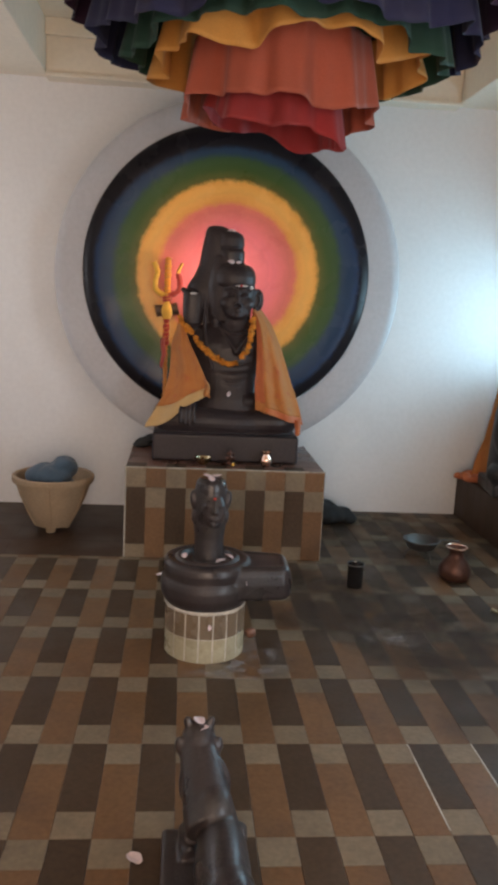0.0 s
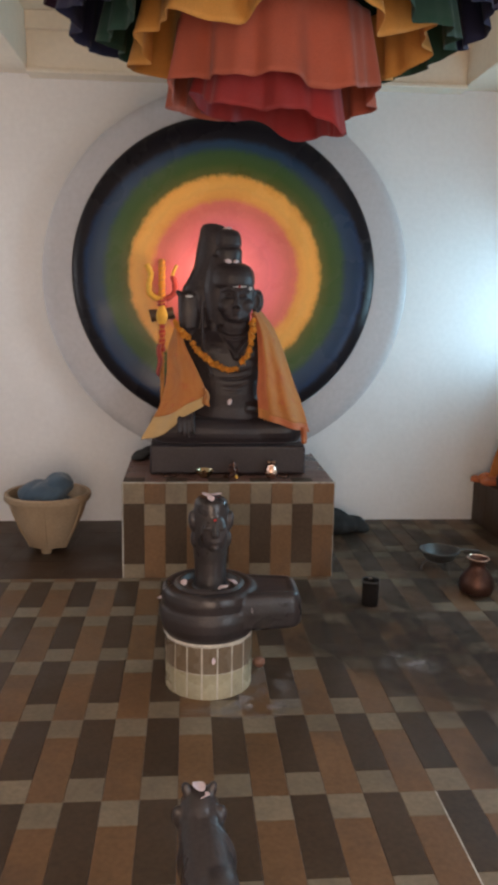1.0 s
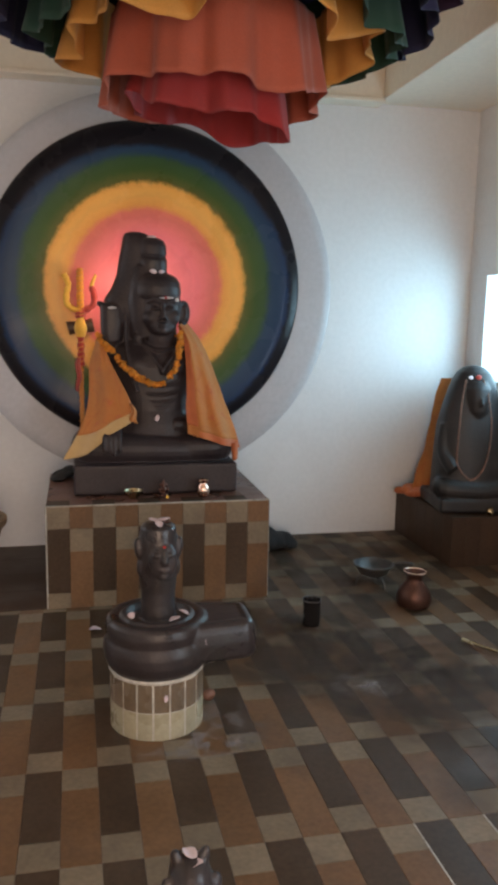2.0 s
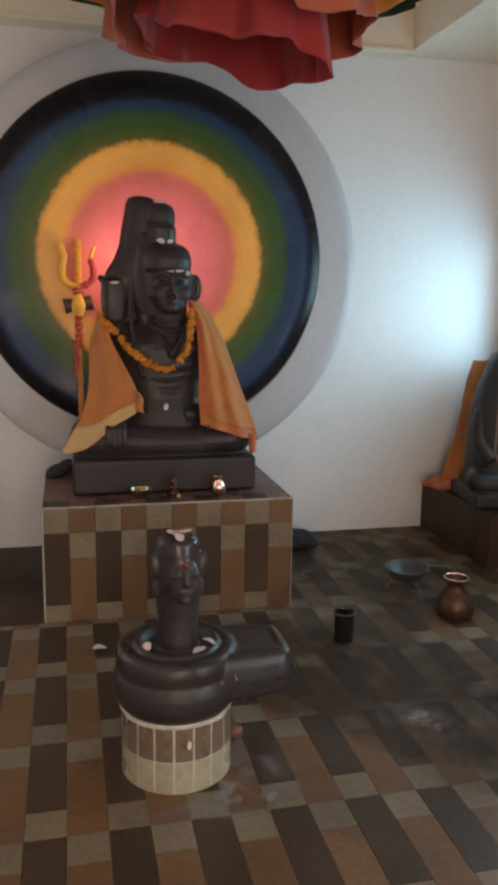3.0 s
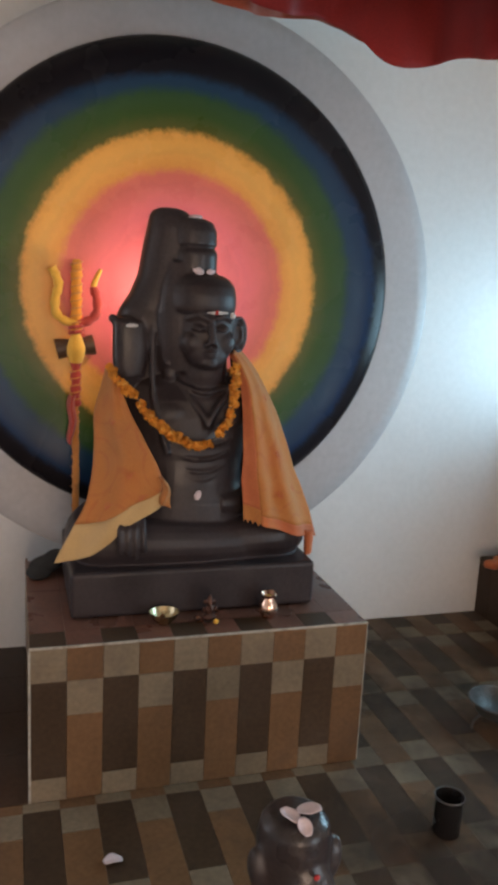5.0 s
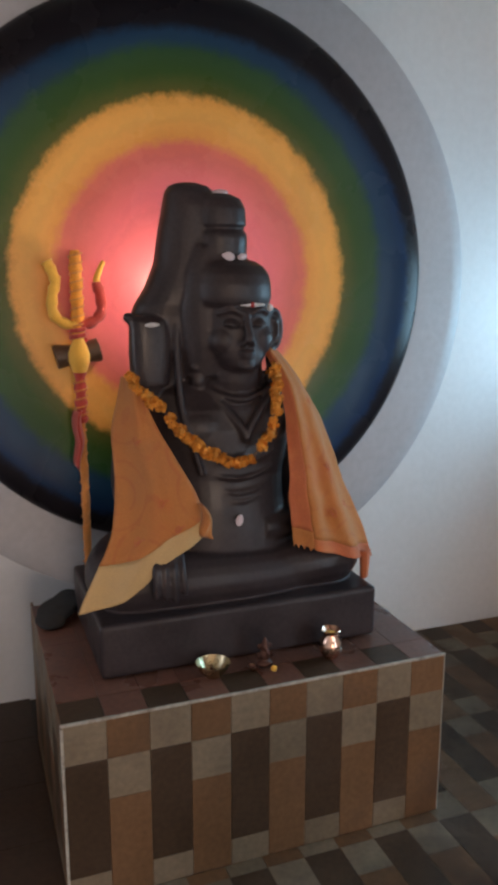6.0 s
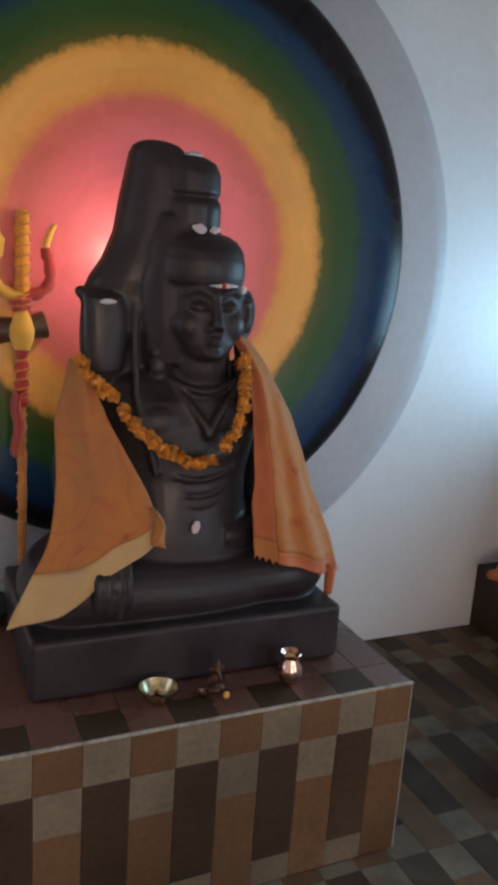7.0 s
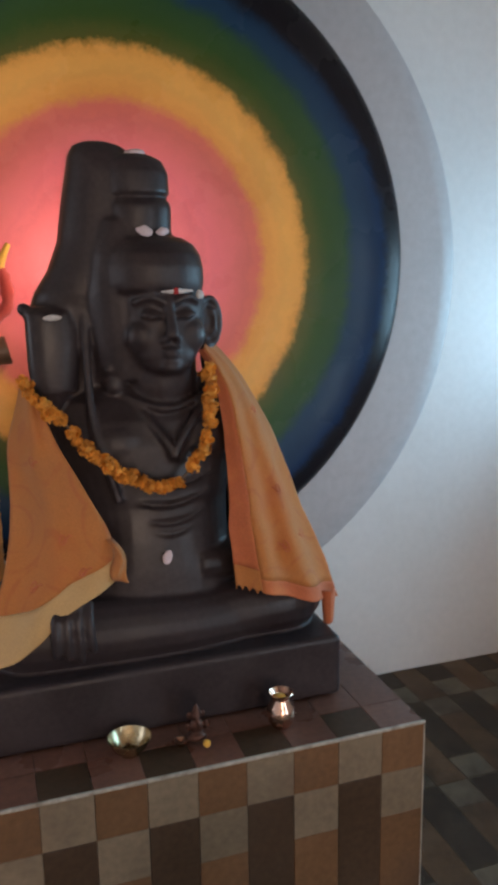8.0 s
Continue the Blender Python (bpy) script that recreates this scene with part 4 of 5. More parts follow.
def basin_ring(bm, grow, z, pool, tip):
    """One level of the basin: a round pool, or a spout that narrows to a blunt end."""
    ring = []
    for k in range(96):
        a = 2 * math.pi * k / 96
        n = Vector((math.cos(a), math.sin(a), 0))
        forms = [(Vector((0, 0, 0)), pool + grow)] + [(Vector((tip, s * 0.056, 0)), max(0.006, 0.048 + grow)) for s in (-1, 1) if tip]
        c, r = max(forms, key=lambda o: o[0].dot(n) + o[1])
        p = c + n * r
        ring.append(bm.verts.new((LX + p.x, LY + p.y, z)))
    return ring


def basin_body(bm, levels, pool, tip):
    rings = [basin_ring(bm, g, z, pool, tip) for g, z in levels]
    for r, t in zip(rings, rings[1:]):
        for k in range(96):
            bm.faces.new((r[k], r[(k + 1) % 96], t[(k + 1) % 96], t[k]))
    bm.faces.new(rings[0][::-1])
    bm.faces.new(rings[-1])


bm = bmesh.new()
basin_body(bm, ((-0.040, 0.190), (-0.020, 0.196), (-0.006, 0.214), (0.003, 0.240), (0.005, 0.270), (0.000, 0.293), (-0.007, 0.300), (-0.004, 0.308), (-0.002, 0.330), (-0.006, 0.352), (-0.016, 0.362), (-0.034, 0.364), (-0.046, 0.356), (-0.052, 0.344)), 0.166, 0)
basin_body(bm, ((-0.030, 0.226), (-0.010, 0.230), (0.000, 0.244), (0.002, 0.290), (-0.003, 0.326), (-0.011, 0.344), (-0.024, 0.354), (-0.034, 0.355), (-0.042, 0.350)), 0.142, 0.264)
tube(bm, [(LX + 0.105 * math.cos(0.2094 * i), LY + 0.105 * math.sin(0.2094 * i), 0.358) for i in range(30)], 0.013, 10, closed=True)
tube(bm, [(LX + 0.072 * math.cos(0.3142 * i), LY + 0.072 * math.sin(0.3142 * i), 0.346) for i in range(20)], 0.009, 10, closed=True)
# upright column with a face
lathe(bm, [(0.058, 0.33), (0.053, 0.40), (0.054, 0.44), (0.058, 0.47), (0.060, 0.55), (0.059, 0.62), (0.055, 0.648), (0.040, 0.662), (0.01, 0.666)], (LX + 0.004, LY, 0), 40)
FX, FY = LX + 0.014, LY - 0.050
ball(bm, (FX, FY, 0.548), (0.045, 0.022, 0.062))
tube(bm, [(FX + 0.002, FY - 0.018, 0.585), (FX + 0.003, FY - 0.026, 0.562), (FX + 0.004, FY - 0.032, 0.545)], [0.006, 0.008, 0.011], 8)
ball(bm, (FX + 0.003, FY - 0.022, 0.522), (0.017, 0.008, 0.005), seg=10)
ball(bm, (FX + 0.002, FY - 0.020, 0.502), (0.014, 0.010, 0.009), seg=10)
for s in (-1, 1):
    ball(bm, (FX + s * 0.022, FY - 0.019, 0.572), (0.013, 0.006, 0.006), seg=10)
    ball(bm, (LX + 0.004 + s * 0.062, LY - 0.010, 0.580), (0.015, 0.020, 0.038), (0, s * 8, 0), 14)
    ball(bm, (LX + 0.004 + s * 0.059, LY - 0.014, 0.520), (0.011, 0.015, 0.028), seg=12)
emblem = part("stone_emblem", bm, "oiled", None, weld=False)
emblem.data.transform(Matrix.Translation((-LX, -LY, -0.19)))
emblem.location = (LX, LY, 0.19)
tagged(carved(emblem, 0.0045, 5), "oiled black stone emblem with spouted basin on the tiled drum", "statue")
for i, (x, y, z, s, t) in enumerate(((LX - 0.014, LY - 0.020, 0.671, 0.034, (10, 6, 30)), (LX + 0.020, LY - 0.016, 0.672, 0.038, (-6, 8, 80)), (LX + 0.002, LY - 0.042, 0.665, 0.030, (26, 4, 10)),
                                     (LX + 0.045, LY - 0.115, 0.383, 0.036, (-12, 10, 110)), (LX + 0.075, LY - 0.072, 0.386, 0.036, (15, 18, 60)), (LX - 0.085, LY - 0.068, 0.385, 0.028, (18, -22, 10)))):
    petal((x, y, z), s, t, i, "pinkish white flower petal on the black stone", "petals on the stone")
petal((LX + 0.142, LY - 0.115, 0.305), 0.026, (70, 0, 45), 9, "small white petal stuck on the basin", "petals on the stone")
petal((LX + 0.01, LY - 0.155, 0.145), 0.022, (60, 40, 30), 9, "tiny white petal stuck on the tiled drum", "petals on the stone")
petal((-0.302, -0.290, 0.012), 0.05, (4, 6, 100), 4, "white petal lying on the tiled floor", "petals on the floor")
blob("vermilion_dot", (FX + 0.002, FY - 0.021, 0.600), (0.005, 0.003, 0.005), "red_mark", "small red dot on the carved stone", "mark", 7)
blob("flower_scrap", (LX + 0.165, LY - 0.086, 0.285), (0.006, 0.005, 0.006), "yellow_cloth", "tiny yellow flower scrap on the basin", "flower", 8)
blob("flower_scrap", (LX + 0.185, LY + 0.085, 0.024), (0.024, 0.018, 0.020), "bead", "wilted dark red flower beside the drum", "flower", 9)

# powder spilled by the drum
spill_mat = bpy.data.materials.new("spilled_ash")
spill_mat.use_nodes = True
nt = spill_mat.node_tree
geo = nt.nodes.new("ShaderNodeNewGeometry")
cloud = nt.nodes.new("ShaderNodeTexNoise")
cloud.inputs["Scale"].default_value, cloud.inputs["Detail"].default_value, cloud.inputs["Roughness"].default_value = 13, 9, 0.7
nt.links.new(geo.outputs["Position"], cloud.inputs["Vector"])
dens = nt.nodes.new("ShaderNodeMapRange")
dens.inputs["From Min"].default_value, dens.inputs["From Max"].default_value, dens.inputs["To Max"].default_value = 0.47, 0.68, 0.75
nt.links.new(cloud.outputs["Fac"], dens.inputs["Value"])
bs = nt.nodes["Principled BSDF"]
bs.inputs["Base Color"].default_value, bs.inputs["Roughness"].default_value = (0.34, 0.31, 0.31, 1), 0.95
gen = nt.nodes.new("ShaderNodeTexCoord")
mid = nt.nodes.new("ShaderNodeVectorMath")
mid.operation = "SUBTRACT"
mid.inputs[1].default_value = (0.5, 0.5, 0.5)
nt.links.new(gen.outputs["Generated"], mid.inputs[0])
plane = nt.nodes.new("ShaderNodeVectorMath")
plane.operation = "MULTIPLY"
plane.inputs[1].default_value = (2, 2, 0)
nt.links.new(mid.outputs[0], plane.inputs[0])
away = nt.nodes.new("ShaderNodeVectorMath")
away.operation = "LENGTH"
nt.links.new(plane.outputs[0], away.inputs[0])
fade = nt.nodes.new("ShaderNodeMath")
fade.operation = "SUBTRACT"
fade.use_clamp = True
fade.inputs[0].default_value = 1.0
nt.links.new(away.outputs["Value"], fade.inputs[1])
lift = nt.nodes.new("ShaderNodeMath")
lift.operation = "MULTIPLY"
lift.use_clamp = True
lift.inputs[1].default_value = 2.4
nt.links.new(fade.outputs[0], lift.inputs[0])
cover = nt.nodes.new("ShaderNodeMath")
cover.operation = "MULTIPLY"
nt.links.new(dens.outputs[0], cover.inputs[0])
nt.links.new(lift.outputs[0], cover.inputs[1])
nt.links.new(cover.outputs[0], bs.inputs["Alpha"])
M["spill"] = spill_mat


def spill(name, at, rx, ry, label, seed):
    bm = bmesh.new()
    ring = [bm.verts.new((at[0] + rx * math.cos(a) * (1 + 0.3 * noise.noise(Vector((math.cos(a) * 1.5, math.sin(a) * 1.5, seed)))), at[1] + ry * math.sin(a) * (1 + 0.3 * noise.noise(Vector((math.cos(a), math.sin(a), seed + 5)))), at[2])) for a in [2 * math.pi * k / 40 for k in range(40)]]
    bm.faces.new(ring)
    return tagged(part(name, bm, "spill"), label, "spill", kind="stuff")


spill("ash_spill", (0.085, -1.12, 0.0072), 0.17, 0.19, "thin grey ash and powder spilled on the tiles", 1)
spill("ash_spill", (-0.05, -1.24, 0.0080), 0.19, 0.09, "thin grey ash and powder spilled on the tiles", 4)
spill("ash_spill", (0.62, -0.95, 0.0074), 0.14, 0.12, "thin grey ash and powder spilled on the tiles", 8)

# dirt on the right-hand floor, its dark colour also standing in for sill shade
grime_shade = spill_mat.copy()
grime_shade.name = "wet_grime"
for n in grime_shade.node_tree.nodes:
    if n.type == "BSDF_PRINCIPLED":
        n.inputs["Base Color"].default_value, n.inputs["Roughness"].default_value = (0.060, 0.034, 0.021, 1), 0.85
    if n.type == "TEX_NOISE":
        n.inputs["Scale"].default_value = 3.2
    if n.type == "MAP_RANGE":
        n.inputs["From Min"].default_value, n.inputs["From Max"].default_value, n.inputs["To Max"].default_value = 0.34, 0.60, 0.58
M["grime_shade"] = grime_shade


def grime_patch(at, rx, ry, seed):
    ob = spill("grime_patch", at, rx, ry, "grimy tiles, darkened further for the shade below the window", seed)
    ob.data.materials.clear()
    ob.data.materials.append(M["grime_shade"])


grime_patch((0.98, 0.35, 0.0052), 0.62, 0.75, 2)
grime_patch((0.74, -0.70, 0.0058), 0.48, 0.55, 6)
grime_patch((0.35, -0.55, 0.0064), 0.38, 0.48, 9)
grime_patch((1.05, -1.25, 0.0068), 0.62, 0.60, 12)

# ---- small black bull on the floor ----
bm = bmesh.new()
BX, BY = -0.150, -2.36
box(bm, BX - 0.10, BX + 0.10, BY - 0.24, BY + 0.24, 0.0, 0.035, 0.008)
ball(bm, (BX + 0.03, BY - 0.04, 0.125), (0.060, 0.205, 0.090))
ball(bm, (BX + 0.035, BY - 0.13, 0.125), (0.064, 0.10, 0.085))
ball(bm, (BX + 0.012, BY + 0.085, 0.200), (0.045, 0.06, 0.045))
tube(bm, curve_points([(BX + 0.01, BY + 0.06, 0.16), (BX - 0.008, BY + 0.15, 0.215), (BX - 0.018, BY + 0.215, 0.25)], 8), [0.062, 0.06, 0.057, 0.054, 0.052, 0.05, 0.048, 0.047], 14)
ball(bm, (BX - 0.02, BY + 0.235, 0.268), (0.042, 0.056, 0.05))
ball(bm, (BX - 0.022, BY + 0.29, 0.240), (0.032, 0.045, 0.034))
for s in (-1, 1):
    ball(bm, (BX - 0.02 + s * 0.026, BY + 0.235, 0.312), (0.012, 0.012, 0.022), (0, s * 14, 0), 10)
    ball(bm, (BX - 0.02 + s * 0.042, BY + 0.215, 0.265), (0.016, 0.012, 0.028), (0, s * 12, 0), 10)
    tube(bm, curve_points([(BX + 0.02 + s * 0.05, BY + 0.12, 0.10), (BX + 0.02 + s * 0.062, BY + 0.19, 0.06), (BX + 0.02 + s * 0.052, BY + 0.12, 0.045)], 8), 0.022, 10)
    ball(bm, (BX + 0.03 + s * 0.055, BY - 0.12, 0.075), (0.03, 0.09, 0.045))
tube(bm, curve_points([(BX + 0.03, BY - 0.235, 0.16), (BX + 0.05, BY - 0.245, 0.10), (BX + 0.07, BY - 0.22, 0.055)], 9), 0.010, 8)
tube(bm, [(BX - 0.006 + 0.055 * math.cos(a), BY + 0.150 + 0.028 * math.sin(a), 0.212 + 0.055 * math.sin(a)) for a in [2 * math.pi * k / 24 for k in range(24)]], 0.007, 8, closed=True)
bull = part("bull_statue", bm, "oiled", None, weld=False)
bull.data.transform(Matrix.Translation((-BX, -BY, 0)))
bull.location = (BX, BY, 0)
tagged(carved(bull, 0.0052, 3), "small black stone bull statue kneeling on the floor", "statue")
petal((BX - 0.022, BY + 0.235, 0.318), 0.034, (0, 10, 20), 3, "white petal on the bull's head", "petals on the bull")
petal((BX - 0.01, BY + 0.215, 0.31), 0.024, (-20, 5, 90), 5, "white petal on the bull's head", "petals on the bull")
petal((-0.312, -2.20, 0.012), 0.04, (8, 0, 50), 6, "white petal lying on the tiled floor", "petals on the floor")

# ---- layered cloth canopy ----
CX, CY = 0.070, -0.75
canopy = thing("cloth_canopy", (CX, CY, 2.78), "hanging canopy of ruffled cloth tiers from red to purple", "canopy")


def tier(name, r, z_hem, z_top, mat, folds, amp, seed, label, dx=0.0, tilt=0.0, phase=0.5):
    bm = bmesh.new()
    rng = random.Random(seed)
    waves = [(folds, amp, rng.uniform(0, 6.28)), (int(folds * 0.6), amp * 0.7, rng.uniform(0, 6.28)), (int(folds * 2.3), amp * 0.35, rng.uniform(0, 6.28))]
    sag = [(rng.choice((3, 4, 5)), 0.016, rng.uniform(0, 6.28)), (rng.choice((6, 7)), 0.010, rng.uniform(0, 6.28))]
    n, rows = 300, 14
    grid = []
    for j in range(rows):
        v = j / (rows - 1)
        row = []
        for k in range(n):
            a = 2 * math.pi * k / n
            w = sum(h * math.sin(f * a + p) for f, h, p in waves)
            rr = r * (0.90 + 0.10 * v) + w * (0.35 + 0.65 * v)
            z = z_top + (z_hem - z_top) * v + v * (sum(h * math.sin(f * a + p) for f, h, p in sag) + 0.18 * w - tilt * math.cos(a + phase))
            row.append(bm.verts.new((CX + dx + rr * math.cos(a), CY + rr * math.sin(a), z)))
        grid.append(row)
    for a, b in zip(grid, grid[1:]):
        for k in range(n):
            bm.faces.new((a[k], a[(k + 1) % n], b[(k + 1) % n], b[k]))
    return cloth_part(name, bm, mat, canopy, label, 0.002)


tier("tier", 0.262, 1.926, 2.10, "scarlet", 8, 0.020, 1, "ruffled deep red tier", 0.010, 0.052)
tier("tier", 0.355, 1.980, 2.24, "coral", 11, 0.019, 2, "ruffled coral red tier", 0.02)
tier("tier", 0.485, 2.128, 2.36, "amber", 11, 0.036, 3, "ruffled amber tier", 0.04, -0.018)
tier("tier", 0.580, 2.150, 2.46, "green", 18, 0.022, 4, "ruffled dark green tier", 0.04)
tier("tier", 0.690, 2.203, 2.54, "blue", 20, 0.022, 5, "ruffled navy blue tier", 0.03, 0.050, 1.92)
tier("tier", 0.775, 2.315, 2.64, "purple", 22, 0.022, 6, "ruffled purple tier", 0.03, 0.055, 1.92)
tier("tier", 0.860, 2.425, 2.72, "maroon", 24, 0.022, 7, "ruffled maroon tier", 0.03, 0.040, 2.3)
bm = bmesh.new()
lathe(bm, [(0.95, 2.70), (0.96, 2.735), (0.94, 2.755), (0.25, 2.76)], (CX + 0.03, CY, 0), 64)
part("top_disc", bm, "maroon", canopy, "cloth-covered board the tiers hang from")
bm = bmesh.new()
tube(bm, [(CX, CY, 2.755), (CX, CY, 2.785)], 0.03, 12)
part("hook", bm, "iron", canopy)

# ---- side platform with a second black statue ----
PLAT_X, PLAT_Y, PLAT_Z = 1.560, 0.25, 0.275
platform = thing("platform", (PLAT_X, PLAT_Y, 0), "low brown tiled platform in the corner by the window", "platform")
bm = bmesh.new()
box(bm, PLAT_X + 0.008, RIGHT_X, PLAT_Y + 0.008, WALL_Y, 0, PLAT_Z - 0.008)
part("core", bm, "grout", platform, smooth=False)


def corner_statue(at):
    """A broad seated figure under a tall hood of hair, in black stone."""
    bm = bmesh.new()
    box(bm, -0.235, 0.215, -0.20, 0.19, 0.0, 0.075, 0.012)
    loft(bm, [(0, 0, 0.06, 0.225, 0.175), (0, 0, 0.20, 0.222, 0.165), (0, 0.005, 0.36, 0.212, 0.150), (0, 0.01, 0.45, 0.205, 0.140), (0, 0.015, 0.54, 0.180, 0.125), (0, 0.015, 0.62, 0.155, 0.110), (0, 0.015, 0.70, 0.125, 0.098), (0, 0.015, 0.745, 0.095, 0.082), (0, 0.015, 0.772, 0.055, 0.05), (0, 0.015, 0.780, 0.02, 0.02)], 36, 2.5)
    for s in (-1, 1):
        tube(bm, curve_points([(s * 0.08, 0.0, 0.13), (s * 0.19, -0.07, 0.13), (s * 0.19, -0.13, 0.12), (0, -0.15, 0.11)], 14), 0.055, 12)
        tube(bm, curve_points([(s * 0.165, -0.03, 0.46), (s * 0.185, -0.06, 0.32), (s * 0.14, -0.13, 0.22)], 10), 0.042, 12)
        ball(bm, (s * 0.085, -0.06, 0.585), (0.018, 0.018, 0.038), seg=12)
    loft(bm, [(0, -0.07, 0.50, 0.045, 0.05), (0, -0.075, 0.54, 0.066, 0.062), (0, -0.07, 0.60, 0.075, 0.068), (0, -0.065, 0.66, 0.078, 0.066), (0, -0.05, 0.70, 0.06, 0.05)], 24)
    tube(bm, [(0, -0.135, 0.61), (0, -0.150, 0.575)], [0.008, 0.012], 8)
    # darker copy of the black stone: this side faces away from the window
    ob = part("seated_statue", bm, "backlit_stone", None, weld=False)
    ob.location = at
    ob.rotation_euler = (0, 0, radians(-8))
    ob.scale = (0.9, 1.0, 1.0)
    return tagged(carved(ob, 0.006, 4), "black carved stone statue seated on the corner platform", "statue")


SIDE = Vector((1.765, 0.50, PLAT_Z + 0.004))
corner_statue(SIDE)
shawl = thing("shawl", (1.68, 0.8, 0.7), "faded saffron cloth hung behind the corner statue", "shawl")
cloth_part("drape", drape(bmesh.new(), [(1.735, 0.83, 0.965), (1.680, 0.83, 0.742), (1.630, 0.83, 0.502), (1.560, 0.82, 0.290)], [(1.90, 0.76, 0.98), (1.87, 0.76, 0.76), (1.83, 0.76, 0.55), (1.80, 0.75, 0.30)], 0.0, folds=5, depth=0.012, seed=21), "saffron", shawl)
# bead string and offerings of the corner statue
strand = thing("bead_garland", (SIDE.x, 0.34, 0.7), "long brown bead garland hung on the corner statue", "garland")
bead = bmesh.new()
bmesh.ops.create_icosphere(bead, subdivisions=1, radius=0.0066)
bead_mesh = bpy.data.meshes.new("bead")
bead.to_mesh(bead_mesh)
bead.free()
bead_mesh.materials.append(M["bead"])
for p in curve_points([(1.668, 0.405, 0.985), (1.635, 0.37, 0.880), (1.610, 0.335, 0.760), (1.598, 0.32, 0.640), (1.600, 0.31, 0.545), (1.665, 0.285, 0.470), (1.735, 0.29, 0.520), (1.778, 0.31, 0.640), (1.790, 0.33, 0.780), (1.785, 0.37, 0.900), (1.770, 0.405, 0.985)], 96):
    ob = new("bead", bead_mesh)
    ob.parent = strand
    ob.location = p - strand.location
for x, y in ((1.79, 0.285), (1.89, 0.290)):
    lathe_thing("brass_cup", (x, y, PLAT_Z), [(0.0, 0.0), (0.014, 0.0), (0.02, 0.012), (0.021, 0.024), (0.016, 0.034), (0.02, 0.042), (0.018, 0.043), (0.0, 0.02)], "brass", "tiny brass cup on the corner platform", "cup", 20)
blob("flower_flake", (1.745, 0.412, 1.000), (0.018, 0.010, 0.013), "red_cloth", "pink flower on the corner statue's hair", "flower", 21)
blob("flower_flake", (1.700, 0.415, 1.000), (0.014, 0.008, 0.010), "petal", "white flower on the corner statue's hair", "flower", 22)
bm = bmesh.new()
rng = random.Random(31)
for k in range(9):
    ball(bm, (1.515 + 0.020 * k, 0.84 - 0.05 * (k % 3), 0.292 + 0.020 * (k % 2)), (rng.uniform(0.03, 0.05), rng.uniform(0.03, 0.06), rng.uniform(0.02, 0.045)), (0, 20 * (k % 3), 30 * k), 14)
for v in bm.verts:
    v.co += Vector((noise.noise(v.co * 26), noise.noise(v.co * 26 + Vector((5, 0, 0))), noise.noise(v.co * 26 + Vector((0, 7, 0))))) * 0.014
    v.co.z = max(v.co.z, PLAT_Z + 0.002)
heap = part("crumpled_cloth", bm, "rust_cloth", None, weld=False)
heap.data.transform(Matrix.Translation((-1.5, -0.84, -PLAT_Z)))
heap.location = (1.5, 0.84, PLAT_Z)
tagged(carved(heap, 0.006, 2), "crumpled saffron cloth heaped on the corner platform", "cloth")

# ---- loose things on the floor ----
basket = thing("planter", (-0.925, 0.46, 0), "pale clay planter pot on three feet on the floor", "planter")
bm = bmesh.new()
lathe(bm, [(0.0, 0.028), (0.085, 0.028), (0.10, 0.034), (0.150, 0.13), (0.185, 0.215), (0.203, 0.275), (0.216, 0.278), (0.222, 0.288), (0.221, 0.312), (0.214, 0.318), (0.200, 0.314), (0.196, 0.28), (0.16, 0.16), (0.0, 0.12)], (-0.925, 0.46, 0), 48, cap=False)
part("bowl", bm, "clay", basket)
for k in range(3):
    a = 2.09 * k + 0.5
    bm = bmesh.new()
    lathe(bm, [(0.02, 0.0), (0.026, 0.006), (0.032, 0.045)], (-0.925 + 0.07 * math.cos(a), 0.46 + 0.07 * math.sin(a), 0), 14)
    part("foot", bm, "clay", basket)
for k in range(6):
    a = 1.047 * k - 1.5
    bm = bmesh.new()
    tube(bm, [(-0.925 + r * math.cos(a), 0.46 + r * math.sin(a), z) for r, z in ((0.104, 0.036), (0.152, 0.13), (0.187, 0.215), (0.205, 0.275))], 0.005, 6)
    part("rib", bm, "clay", basket)
bm = bmesh.new()
for at, r, t in (((-0.95, 0.45, 0.30), (0.13, 0.12, 0.07), (0, 10, 0)), ((-0.87, 0.46, 0.35), (0.085, 0.09, 0.062), (0, -12, 20)), ((-0.91, 0.40, 0.32), (0.10, 0.08, 0.06), (10, 0, 40)), ((-0.86, 0.42, 0.385), (0.055, 0.06, 0.035), (0, 15, 0)), ((-0.98, 0.52, 0.31), (0.09, 0.07, 0.05), (0, 0, 10)), ((-0.92, 0.46, 0.22), (0.14, 0.14, 0.09), (0, 0, 0))):
    ball(bm, at, r, t)
for v in bm.verts:
    v.co += Vector((noise.noise(v.co * 14), noise.noise(v.co * 14 + Vector((5, 0, 0))), noise.noise(v.co * 14 + Vector((0, 7, 0))))) * 0.014
cloth = part("blue_cloth", bm, "blue_cloth", None, weld=False)
cloth.data.transform(Matrix.Translation((0.92, -0.46, -0.2)))
cloth.location = (-0.92, 0.46, 0.2)
tagged(carved(cloth, 0.007, 3), "crumpled dark blue cloth stuffed in the planter", "cloth")

